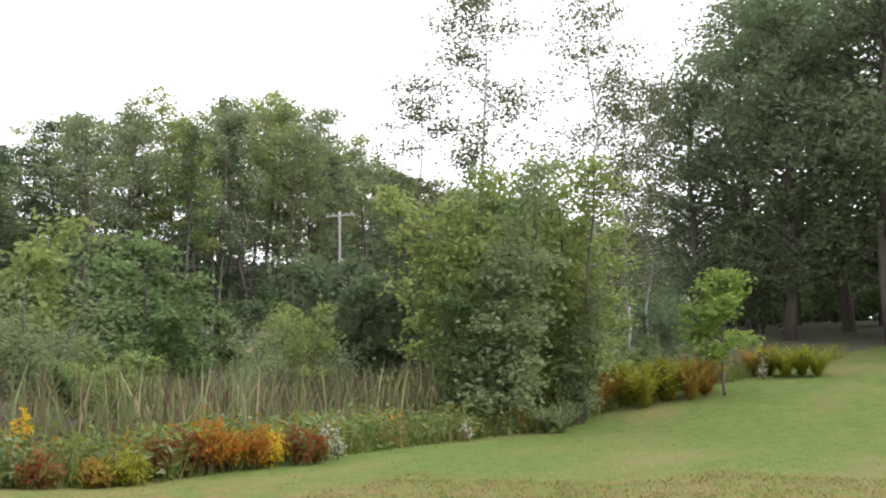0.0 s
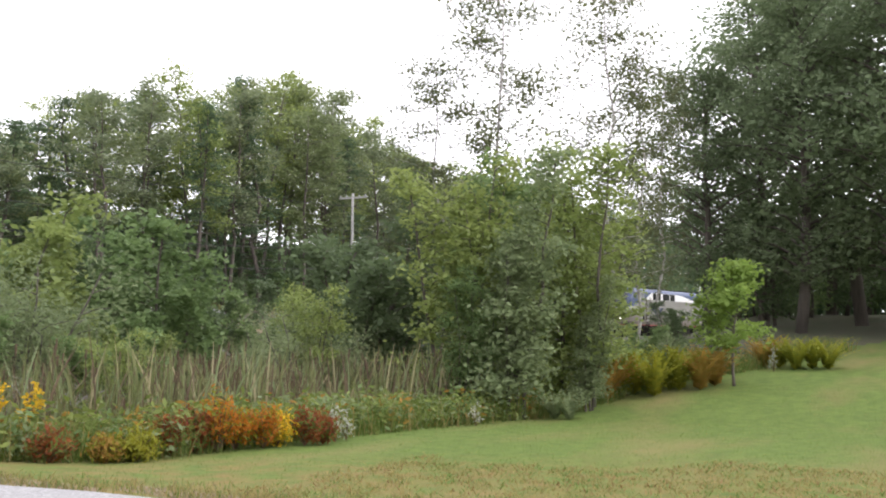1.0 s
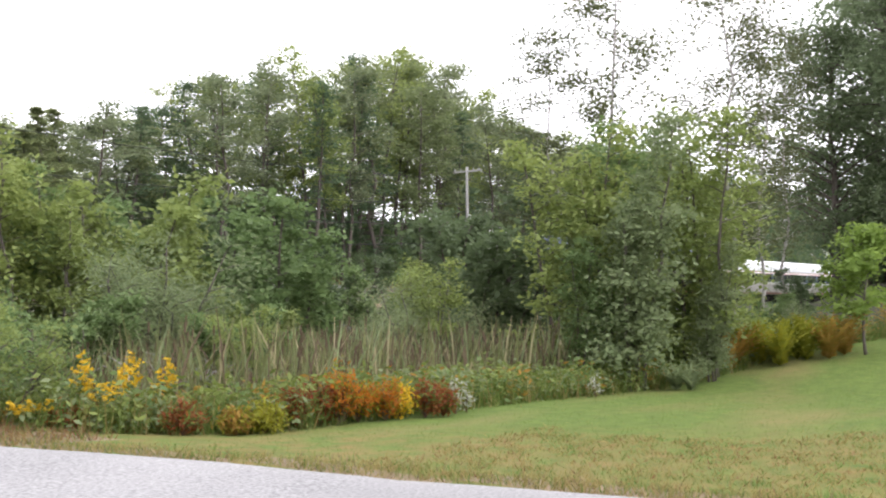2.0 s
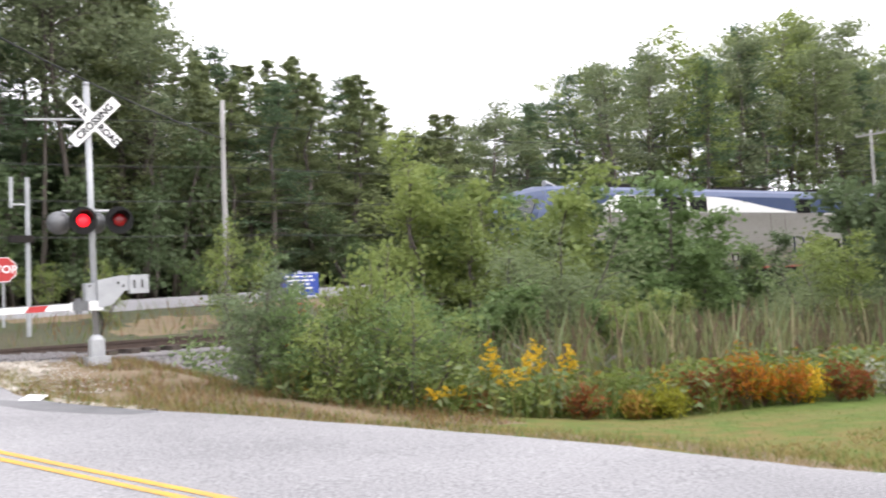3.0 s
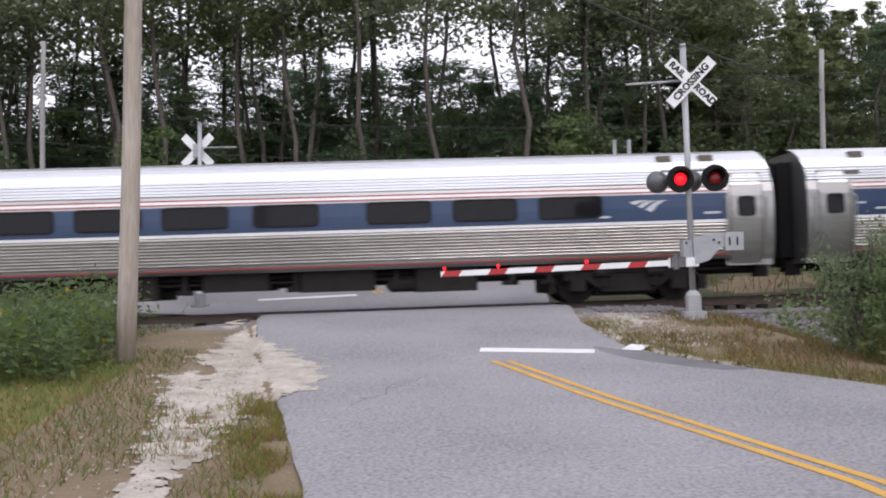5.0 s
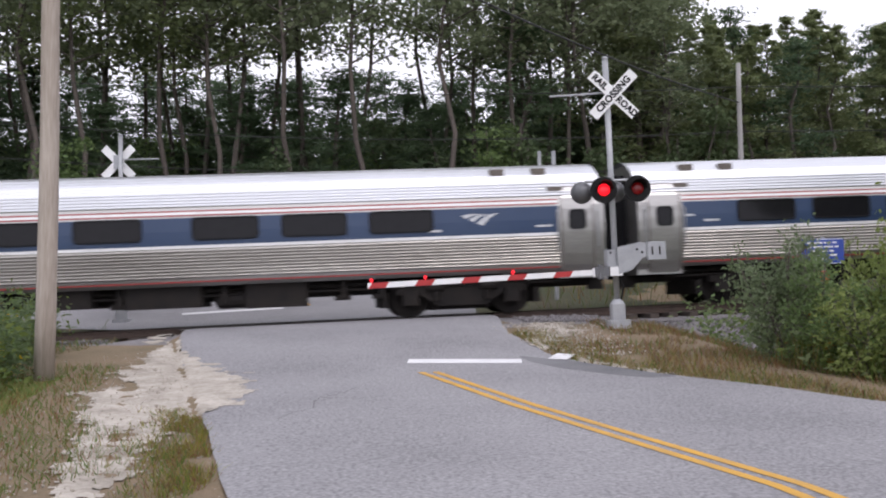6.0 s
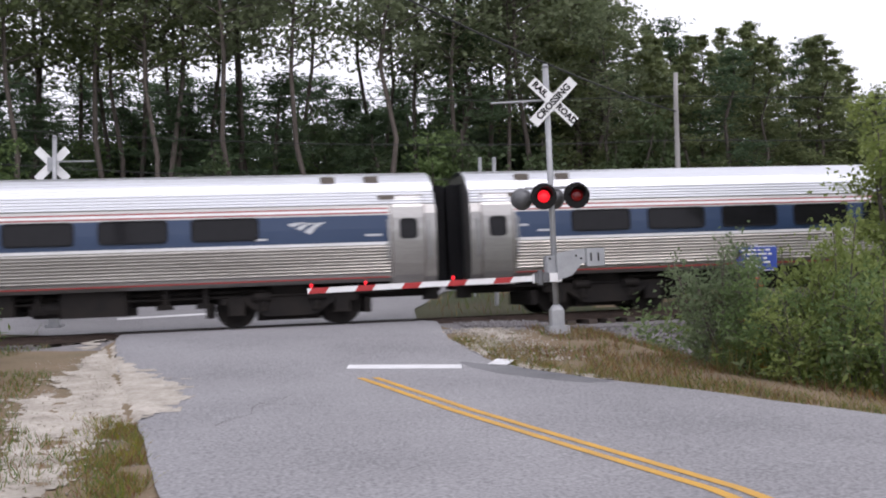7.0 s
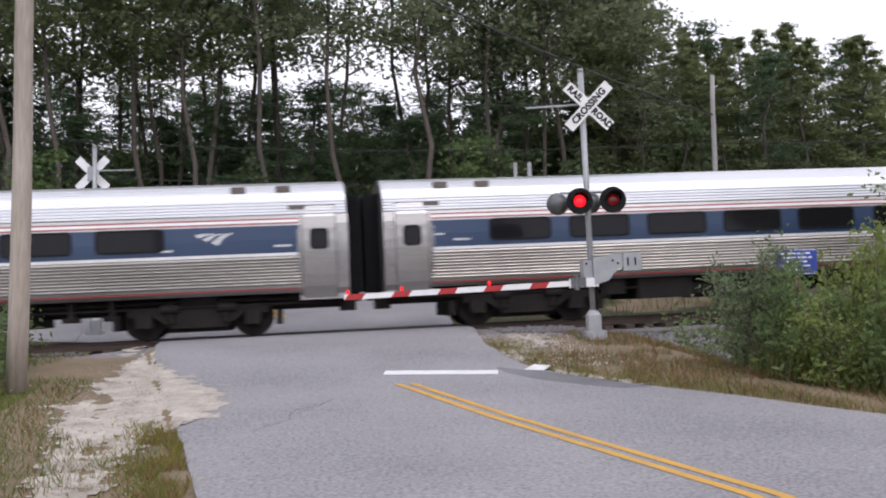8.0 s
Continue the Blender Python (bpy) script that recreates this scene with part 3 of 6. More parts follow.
def passenger_car(name):
    car = thing(name, pose(0, TRACK_Y, 0), "stainless steel passenger car with blue window band and red stripes", "train car", "passenger cars of the train")
    a, b = 0.42, CAR_LEN - 0.42
    lower = levels((0.98, 1.06, 1), (1.06, 1.10, 1), (1.10, 1.16, 1), (1.16, 1.826, 54), (1.826, 1.85, 1), (1.85, 1.92, 1), (1.92, 2.56, 4), (2.56, 2.60, 1), (2.60, 2.635, 1), (2.635, 2.70, 1), (2.70, 2.735, 1), (2.735, 2.80, 1))

    def mid(z):
        for top, i in ((1.06, 1), (1.10, 2), (1.16, 1), (1.82, 0), (1.85, 0), (1.92, 3), (2.56, 4), (2.60, 1), (2.635, 2), (2.70, 3), (2.735, 2)):
            if z < top:
                return i
        return 1

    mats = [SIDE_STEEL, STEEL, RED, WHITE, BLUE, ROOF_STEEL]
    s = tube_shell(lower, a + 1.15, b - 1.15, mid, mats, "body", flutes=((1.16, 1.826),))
    plain = levels((0.80, 1.06, 2), (1.06, 2.80, 8))
    for x0, x1 in ((a, a + 1.15), (b - 1.15, b)):
        e = tube_shell(plain, x0, x1, lambda z: 1, mats, "end")
        s.add(e.v, e.f, 1)
    for x in (a, b):
        pts = [(x, -car_width(z), z) for z in (0.8, 1.4, 2.0, 2.8, 3.3, 3.6)]
        pts += [(x, -y, z) for _, y, z in reversed(pts)]
        s.add(pts, [tuple(range(len(pts)))], 1)
    s.add([(a, -1.3, 0.99), (b, -1.3, 0.99), (b, 1.3, 0.99), (a, 1.3, 0.99)], [(0, 1, 2, 3)], 1)
    part("body", mesh_of("body", s.v, s.f, mats, s.i), car)
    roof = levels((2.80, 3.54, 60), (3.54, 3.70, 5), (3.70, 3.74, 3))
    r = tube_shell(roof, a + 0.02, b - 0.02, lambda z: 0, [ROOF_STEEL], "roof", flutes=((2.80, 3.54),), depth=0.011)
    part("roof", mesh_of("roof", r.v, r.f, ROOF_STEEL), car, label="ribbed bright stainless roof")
    for side in (-1, 1):
        for x in (3.75, 5.75, 7.75, 9.75, 11.75, 13.85, 16.5, 18.55, 20.6):
            window_part(car, x, 2.30, 1.46, 0.46, side * (car_width(2.30) + 0.016))
        for x in (a + 0.68, b - 0.68):
            zz = list(np.linspace(0.85, 3.02, 9))
            vs, fs = [], []
            for z in zz:
                half = 0.37 if z < 2.95 else 0.31
                w = car_width(max(z, 0.99))
                vs += [(-half, -w - 0.016, z), (half, -w - 0.016, z), (half, -w + 0.03, z), (-half, -w + 0.03, z)]
            for k in range(8):
                for e in range(4):
                    fs.append((4 * k + e, 4 * k + (e + 1) % 4, 4 * k + 4 + (e + 1) % 4, 4 * k + 4 + e))
            fs += [(0, 1, 2, 3), (35, 34, 33, 32)]
            for hx in (-0.40, 0.40):
                part("door_gasket", Soup().tube([(x + hx, side * (car_width(max(z, 0.99)) + 0.012), z) for z in zz], [0.012] * 9, 5).mesh("door_gasket", GRIME), car)
            part("door_gasket", Soup().tube([(x - 0.40, side * (car_width(3.03) + 0.012), 3.03), (x + 0.40, side * (car_width(3.03) + 0.012), 3.03)], [0.012] * 2, 5).mesh("door_gasket", GRIME), car)
            d = part("door", mesh_of("door", vs, fs, STEEL), car, pose(x, 0, 0, 0, 0, 0 if side < 0 else 180), "plain stainless end door")
            window_part(d, 0, 2.22, 0.36, 0.42, -car_width(2.22) - 0.022, "door_window")
            for hx in (-0.5, 0.5):
                part("handrail", Soup().tube([(hx, -1.56, 1.5), (hx, -1.63, 1.55), (hx, -1.63, 2.4), (hx, -1.56, 2.45)], [0.018] * 4, 6).mesh("handrail", GALV), d)
    for x in (a, b):
        sgn = -1 if x == a else 1
        s = Soup()
        for k in range(4):
            g = 0.10 * k
            x0, x1 = sorted((x + sgn * g, x + sgn * (g + 0.07)))
            s.box(x0, x1, -0.72 + 0.02 * (k % 2), 0.72 - 0.02 * (k % 2), 0.95, 3.35 - 0.02 * (k % 2), 0.06)
        part("diaphragm", s.mesh("diaphragm", RUBBER), car, label="black folded gangway diaphragm")
        part("coupler", Soup().box(x - 0.35, x + 0.35, -0.12, 0.12, 0.72, 0.95, 0.04).box(x - 0.2, x + 0.2, -0.5, -0.42, 0.5, 0.9).mesh("coupler", DARK), car)
    for x in (1.9, 2.95):
        for xx in (x, CAR_LEN - x):
            z = 3.42
            part("roof_vent", Soup().box(-0.17, 0.17, -0.08, 0.14, -0.1, 0.12, 0.02).mesh("roof_vent", GRIME), car, pose(xx, -car_width(z) + 0.02, z), "dark square roof vent")
    for xx in (1.6, CAR_LEN - 1.6):
        part("roof_vent", Soup().box(-0.2, 0.2, -0.03, 0.1, -0.06, 0.06, 0.02).mesh("roof_vent", GRIME), car, pose(xx, -car_width(2.98) + 0.0, 2.98))
    for x in (3.95, CAR_LEN - 3.95):
        truck(car, x, 2.5, 0.49)
    for x, w, z in ((6.2, 0.55, 0.6), (7.5, 1.45, 0.45), (10.3, 0.95, 0.4), (12.6, 1.6, 0.55), (15.0, 1.8, 0.48), (17.6, 1.5, 0.4)):
        part("equipment_box", Soup().box(x - w / 2, x + w / 2, -1.25, 1.2, z, 1.0, 0.06).mesh("equipment_box", DARK), car)
    for y, z, r in ((-0.95, 0.86, 0.05), (-1.1, 0.74, 0.035), (0.9, 0.8, 0.05)):
        part("pipe", Soup().tube([(1.2, y, z), (CAR_LEN - 1.2, y, z)], [r, r], 6).mesh("pipe", DARK), car)
    for x in (5.9, 9.1, 11.4, 14.0, 16.4, 19.2, 20.1):
        part("bracket", Soup().box(x - 0.06, x + 0.06, -1.2, -0.9, 0.55, 1.0).box(x - 0.22, x + 0.16, -1.15, -0.8, 0.5, 0.62, 0.03).mesh("bracket", DARK), car)
    for x in (8.7, 16.9):
        part("air_reservoir", Soup().tube([(x - 0.75, -0.95, 0.62), (x - 0.65, -0.95, 0.62), (x + 0.65, -0.95, 0.62), (x + 0.75, -0.95, 0.62)], [0.06, 0.2, 0.2, 0.06], 12).mesh("air_reservoir", DARK), car)
    part("centre_sill", Soup().box(0.4, CAR_LEN - 0.4, -0.35, 0.35, 0.6, 1.0, 0.04).mesh("centre_sill", DARK), car)
    emblem(car, CAR_LEN - 3.96, 2.43, 0.355, -1.580, LOGO_SILVER)
    for x, w, z in ((1.75, 0.22, 2.20), (2.3, 0.4, 2.06), (CAR_LEN - 1.95, 0.4, 2.06), (CAR_LEN - 4.6, 0.3, 2.02)):
        part("lettering_bar", Soup().prism([(x - w / 2, z), (x + w / 2, z), (x + w / 2, z + 0.05), (x - w / 2, z + 0.05)], -0.006, 0).mesh("lettering_bar", LOGO_SILVER), car, pose(0, -1.584, 0))
    return car


LOCO_LEN = 20.6


def text_mesh(body, size, material, depth=0.004, bold=0.0):
    cu = bpy.data.curves.new("text", "FONT")
    cu.body, cu.size, cu.extrude, cu.align_x, cu.align_y, cu.offset = body, size, depth, "CENTER", "CENTER", bold
    cu.resolution_u = 3
    ob = bpy.data.objects.new("text", cu)
    me = bpy.data.meshes.new_from_object(ob)
    me.materials.clear()
    me.materials.append(material)
    bpy.data.objects.remove(ob)
    return me


def emblem(parent, x, z, k, y, material):
    """Three swept bars that meet at their upper right."""
    for o in (((0, .13), (.35, .03), (.80, 0), (1.53, .04), (.93, .11), (.28, .31)), ((.52, .39), (1.0, .16), (1.45, .07), (2.0, .04), (1.33, .20), (.81, .56)), ((1.05, .64), (1.5, .28), (1.95, .08), (2.53, 0), (1.9, .35), (1.49, .83))):
        part("emblem_bar", Soup().prism([(x + k * a, z - k * b) for a, b in o], -0.008, 0.0).mesh("emblem_bar", material), parent, pose(0, y, 0), "swept emblem bar")


def locomotive():
    loco = thing("locomotive", pose(0, TRACK_Y, 0), "silver diesel locomotive with blue and white upper band", "locomotive")
    W = 1.55
    zs = [1.06, 1.12, 1.36, 1.80, 2.20, 2.40, 2.80, 3.18, 3.75, 3.93, 4.07, 4.16]
    ws = [W, W, W, W, W, W, W, W, W, 1.42, 1.08, 0.0]
    front_x = [0.25, 0.22, 0.17, 0.17, 0.28, 0.40, 0.62, 0.86, 1.22, 1.36, 1.55, 1.75]
    cols = [0.0, 0.2, 0.5, 0.9, 1.3, 1.8, 2.3, 3.2, 4.0, 8.0, 14.0, 18.0, 20.2]
    taper = {0: 0.80, 1: 0.90, 2: 0.96, 3: 0.99}
    s = Soup()

    def pt(i, c, side):
        x = front_x[i] + cols[c] * (20.2 - front_x[i]) / 20.2
        z = zs[i]
        if i == 6:
            z = min(3.175, max(2.42, 2.42 + 0.31 * (x - 0.44)))
        return (x, side * ws[i] * taper.get(c, 1.0), z)

    for i in range(len(zs) - 1):
        z = (zs[i] + zs[i + 1]) / 2
        mi = 3 if i == 0 else 2 if i == 1 else 4 if i == 2 else 0 if i < 6 else 1
        for side in (-1, 1):
            for c in range(len(cols) - 1):
                s.add([pt(i, c, side), pt(i, c + 1, side), pt(i + 1, c + 1, side), pt(i + 1, c, side)], [(0, 1, 2, 3)], mi)
        for c in (0, len(cols) - 1):
            s.add([pt(i, c, -1), pt(i, c, 1), pt(i + 1, c, 1), pt(i + 1, c, -1)], [(0, 1, 2, 3)], mi)
    part("body", s.mesh("body", [SILVER, LOCO_BLUE, GRIME, RED, DUSTY]), loco)

    def panel(name, outline, material, proud=0.012, label="", base=W):
        return part(name, Soup().prism(outline, -base - proud, -base + 0.03).mesh(name, material), loco, label=label)

    def rect(x0, x1, z0, z1):
        return [(x0, z0), (x1, z0), (x1, z1), (x0, z1)]

    curve = [(8.8 + 5.9 * t, 3.74 - 0.56 * (3 * t * t - 2 * t ** 3)) for t in np.linspace(0, 1, 14)]
    panel("white_band", [(2.88, 3.17), (14.71, 3.17)] + curve[::-1] + [(4.09, 3.74)], WHITE, 0.008, "white painted sweep")
    curve = [(15.6 + 4.5 * t, 3.13 + 0.42 * t * t) for t in np.linspace(0, 1, 10)]
    panel("white_band", [(15.2, 3.11), (20.1, 3.11)] + curve[::-1], WHITE, 0.008, "white painted sweep")
    for x0, x1 in ((4.35, 4.98), (5.26, 5.88), (6.27, 7.61), (7.80, 8.71)):
        g = panel("intake_grille", rect(x0, x1, 3.19, 3.72), GRILLE, 0.02, "black louvred intake")
        for k in range(6):
            z = 3.23 + 0.083 * k
            part("louvre", Soup().prism(rect(x0 + 0.03, x1 - 0.03, z, z + 0.028), -W - 0.035, -W - 0.015).mesh("louvre", LOUVRE), g)
    for x0, x1, z0, z1 in ((14.1, 15.0, 3.16, 3.70), (15.18, 16.84, 1.32, 2.11), (17.06, 18.74, 1.32, 2.11), (1.95, 2.64, 1.48, 2.01)):
        panel("intake_grille", rect(x0, x1, z0, z1), GRILLE, 0.02)
    panel("window_surround", rect(1.50, 2.72, 3.22, 3.74), GALV, 0.01)
    panel("cab_window", rect(1.57, 2.08, 3.27, 3.69), CAB_GLASS, 0.016, "cab side window")
    panel("cab_window", rect(2.14, 2.66, 3.27, 3.69), CAB_GLASS, 0.016)
    door = panel("cab_door", rect(2.98, 3.60, 1.42, 3.16), SILVER, 0.022, "silver cab side door")
    for z in (2.55, 3.05):
        part("latch", Soup().box(3.38, 3.48, -W - 0.05, -W - 0.02, z, z + 0.12, 0.02).mesh("latch", DARK), door)
    for x in (2.93, 3.66):
        part("handrail", Soup().tube([(x, -W - 0.02, 1.5), (x, -W - 0.09, 1.56), (x, -W - 0.09, 3.28), (x, -W - 0.02, 3.34)], [0.03] * 4, 6).mesh("handrail", GRIME), door)
    for z in (0.25, 0.50, 0.75, 1.02, 1.30, 1.60, 1.86):
        part("step", Soup().box(3.06, 3.46, -W - 0.07, -W + 0.1, z, z + 0.05).mesh("step", DARK), loco)
    for x in (3.02, 3.46):
        part("ladder_rail", Soup().box(x, x + 0.05, -W - 0.07, -W + 0.05, 0.2, 1.2).mesh("ladder_rail", DARK), loco)
    rd = panel("rear_door", rect(19.15, 19.8, 1.3, 3.05), SILVER, 0.016)
    part("door_window", Soup().prism(rect(19.22, 19.58, 2.50, 3.0), -W - 0.03, -W).mesh("door_window", GLASS), rd)
    for x in (19.05, 19.92):
        part("handrail", Soup().tube([(x, -W - 0.02, 1.4), (x, -W - 0.08, 1.46), (x, -W - 0.08, 2.7), (x, -W - 0.02, 2.76)], [0.024] * 4, 6).mesh("handrail", DARK), rd)
    panel("sill_line", rect(3.8, 18.9, 1.60, 1.625), GRIME, 0.006)
    for x in (9.6, 12.4, 13.3):
        panel("panel_seam", rect(x, x + 0.02, 1.4, 3.1), GRIME, 0.005)
    panel("fuel_filler", rect(9.95, 10.32, 1.34, 1.64), DARK, 0.01)
    panel("fuel_filler_cover", rect(10.02, 10.22, 1.39, 1.57), SILVER, 0.016)
    emblem(loco, 4.02, 2.59, 1.0, -W - 0.002, LOGO_BLUE)
    for k in range(6):
        x = 4.47 + 0.355 * k
        panel("lettering_bar", rect(x, x + 0.27, 2.70, 2.84), LETTER, 0.010)
    part("road_number", text_mesh("133", 0.98, LETTER, 0.004, 0.006), loco, pose(14.28, -W - 0.010, 1.85, 90, 0, 0), "dark blue-grey figures")
    part("pilot", Soup().prism([(-0.02, 0.15), (1.1, 0.12), (1.75, 0.62), (1.75, 1.06), (0.22, 1.06), (0.05, 0.7)], -1.3, 1.3).mesh("pilot", DARK), loco, label="dark pilot plate")
    for y in (-0.5, 0.5):
        o = [(0.66, y - 0.42, 2.86), (0.66, y + 0.42, 2.86), (1.17, y + 0.40, 3.66), (1.17, y - 0.40, 3.66)]
        part("windscreen", Soup().add(o + [(a + 0.08, b, c - 0.05) for a, b, c in o], [(0, 1, 2, 3), (4, 5, 6, 7), (0, 1, 5, 4), (1, 2, 6, 5), (2, 3, 7, 6), (3, 0, 4, 7)]).mesh("windscreen", WINDSCREEN), loco, pose(-0.03, 0, 0.02))
    for y, z in ((-0.72, 1.60), (0.72, 1.60), (-0.14, 2.34), (0.14, 2.34)):
        x = 0.14 if z < 2 else 0.34
        lamp = part("headlight", Soup().tube([(x - 0.10, y, z), (x + 0.08, y, z)], [0.085, 0.085], 16, caps=False).tube([(x - 0.10, y, z), (x + 0.08, y, z)], [0.07, 0.07], 16, caps=False).mesh("headlight", GRIME), loco, label="round headlight housing")
        part("lens", Soup().disc((x - 0.03, y, z), (1, 0, 0), 0.072, 0.02, 16).mesh("lens", HEADLIGHT), lamp, label="lit white headlight lens")
    for x0, x1, h in ((4.2, 8.9, 4.22), (10.5, 13.2, 4.20), (15.2, 19.3, 4.21)):
        part("roof_hatch", Soup().box(x0, x1, -0.9, 0.9, 4.04, h, 0.1).mesh("roof_hatch", DARK), loco)
    part("horn", Soup().tube([(2.6, -0.3, 4.1), (2.3, -0.3, 4.22), (2.0, -0.3, 4.25)], [0.05, 0.05, 0.11], 10).mesh("horn", GALV), loco)
    part("underframe", Soup().box(1.6, 20.1, -1.48, 1.48, 0.86, 1.07, 0.05).mesh("underframe", DARK), loco)
    part("fuel_tank", Soup().prism([(9.0, 0.88), (9.15, 0.35), (9.4, 0.16), (12.0, 0.16), (12.25, 0.35), (12.4, 0.88)], -1.4, 1.4).mesh("fuel_tank", DARK), loco)
    part("air_tank", Soup().tube([(5.9, -1.2, 0.62), (6.0, -1.2, 0.62), (8.2, -1.2, 0.62), (8.3, -1.2, 0.62)], [0.08, 0.2, 0.2, 0.08], 12).mesh("air_tank", DARK), loco)
    part("battery_box", Soup().box(12.9, 14.2, -1.42, 1.4, 0.2, 0.9, 0.05).mesh("battery_box", DARK), loco)
    truck(loco, 3.75, 2.6, 0.51)
    truck(loco, 16.5, 2.6, 0.51)
    part("diaphragm", Soup().box(20.2, 20.36, -1.0, 1.0, 0.95, 3.6, 0.10).box(20.36, 20.5, -0.9, 0.9, 1.0, 3.5, 0.10).mesh("diaphragm", RUBBER), loco)
    part("rear_coupler", Soup().box(20.1, 20.6, -0.12, 0.12, 0.72, 0.95, 0.04).mesh("rear_coupler", DARK), loco)
    part("front_coupler", Soup().box(-0.4, 0.2, -0.12, 0.12, 0.72, 0.95, 0.04).mesh("front_coupler", DARK), loco)
    return loco


LOCO = locomotive()
CARS = [passenger_car("passenger_car")]
for _ in range(4):
    CARS.append(copy_thing(CARS[0], pose(0, TRACK_Y, 0)))


# ---- the crossing signals ----
def crossing_signal(name, x, y, z, turn, arm, lean=0.0):
    """A mast with crossbuck, lamps and a lowered gate; the road side faces -y before turning."""
    sig = thing(name, pose(x, y, z, 0, lean, turn), "grey crossing signal with white crossbuck, red lamps and lowered gate", "crossing signal", "crossing signals")
    part("foundation", Soup().box(-0.22, 0.22, -0.22, 0.22, -0.3, 0.04, 0.02).box(-0.14, 0.14, -0.14, 0.14, 0.04, 0.36, 0.03).tube([(0, 0, 0.36), (0, 0, 0.40), (0, 0, 0.46)], [0.15, 0.13, 0.075], 16).mesh("foundation", GALV), sig)
    part("mast", Soup().tube([(0, 0, 0.1), (0, 0, 5.34)], [0.062, 0.062], 16).tube([(0, 0, 5.34), (0, 0, 5.40)], [0.075, 0.05], 16).mesh("mast", GALV, True), sig)
    bracket = part("crossbuck", Soup().box(-0.12, 0.12, -0.11, -0.06, -0.2, 0.2).mesh("crossbuck", GALV), sig, pose(0.11, 0, 4.60))
    for ang, words, yy in ((45, "CROSSING", -0.135), (-45, ("RAIL", "ROAD"), -0.118)):
        blade = part("blade", Soup().box(-0.61, 0.61, -0.006, 0.006, -0.115, 0.115).mesh("blade", REFLECT_WHITE), bracket, pose(0, yy, 0, 0, -ang, 0), "white crossbuck blade with black letters")
        for w, off in (((words, 0),) if isinstance(words, str) else ((words[0], -0.37), (words[1], 0.37))):
            part("lettering", text_mesh(w, 0.195 if off == 0 else 0.185, BLACK, 0.002, 0.008), blade, pose(off, -0.0075, 0, 90, 0, 0))
    cross = part("lamp_arm", Soup().tube([(-0.42, -0.02, 0.16), (0.62, -0.02, 0.16)], [0.03, 0.03], 8).box(-0.1, 0.1, -0.1, 0.1, 0.02, 0.24, 0.03)
                 .tube([(0.55, -0.02, 0.16), (0.62, -0.06, 0.05)], [0.03, 0.03], 8).tube([(-0.08, -0.1, 0.16), (-0.1, -0.12, 0.05)], [0.03, 0.03], 8).mesh("lamp_arm", GALV), sig, pose(-0.12, 0, 2.70))
    for lx, lit, face in ((-0.08, 1, -1), (0.60, 0, -1), (-0.45, 0, 1), (0.22, 0, 1)):
        if face < 0:
            head = part("lamp_head", Soup().disc((0, 0, 0), (0, 1, 0), 0.27, 0.02, 28).disc((0, 0.09, 0), (0, 1, 0), 0.14, 0.18, 20).mesh("lamp_head", BLACK), cross, pose(lx, -0.22, -0.04), "round black lamp backing")
            part("lens", Soup().tube([(0, -0.015, 0), (0, -0.045, 0), (0, -0.06, 0)], [0.125, 0.115, 0.05], 24).mesh("lens", LAMP_RED if lit else LAMP_DIM, True), head, label="lit red lens" if lit else "dark red lens")
            hood = []
            k = 14
            for i in range(k + 1):
                w = math.pi * i / k
                hood += [(0.17 * math.cos(w), -0.01, 0.17 * math.sin(w)), (0.175 * math.cos(w), -0.26 * (0.35 + 0.65 * math.sin(w)), 0.175 * math.sin(w))]
            part("hood", mesh_of("hood", hood, [(2 * i, 2 * i + 1, 2 * i + 3, 2 * i + 2) for i in range(k)], BLACK, smooth=True), head)
        else:
            head = part("lamp_head", Soup().tube([(0, 0.12, 0), (0, 0.0, 0), (0, -0.10, 0), (0, -0.15, 0)], [0.23, 0.20, 0.16, 0.06], 24).tube([(0, 0.12, 0), (0, 0.36, 0.03)], [0.19, 0.18], 20, caps=False).mesh("lamp_head", LAMP_BACK, True), cross, pose(lx, 0.12, -0.04), "grey rear of a lamp")
    gate = part("gate_mechanism", Soup().box(-0.20, 0.10, -0.16, 0.16, 0.95, 1.46, 0.03).prism([(0.02, 0.96), (0.30, 1.04), (0.52, 1.28), (0.95, 1.30), (0.95, 1.54), (0.45, 1.58), (0.0, 1.50)], -0.24, -0.12).mesh("gate_mechanism", GALV), sig)
    for bx, bz in ((-0.12, 1.40), (0.04, 1.40), (-0.12, 1.02), (0.04, 1.02), (0.40, 1.44), (0.50, 1.38)):
        part("bolt", Soup().disc((bx, -0.25 if bx > 0.2 else -0.165, bz), (0, 1, 0), 0.022, 0.03, 8).mesh("bolt", DARK), gate)
    part("arm_bracket", Soup().box(-0.46, -0.16, -0.27, -0.13, 0.93, 1.12, 0.02).box(-0.40, -0.30, -0.29, -0.12, 0.88, 1.17, 0.02).mesh("arm_bracket", LAMP_BACK), gate, label="dark grey arm bracket")
    part("conduit", Soup().tube([(0.05, -0.08, 0.9), (0.12, -0.12, 0.7), (0.06, -0.1, 0.45)], [0.018] * 3, 6).mesh("conduit", BLACK), gate)
    part("counterweight", Soup().box(0.60, 0.98, -0.30, -0.10, 1.22, 1.58, 0.02).box(0.68, 0.71, -0.31, -0.29, 1.32, 1.48, mi=1).box(0.83, 0.86, -0.31, -0.29, 1.32, 1.48, mi=1).mesh("counterweight", [GALV, DARK]), gate)
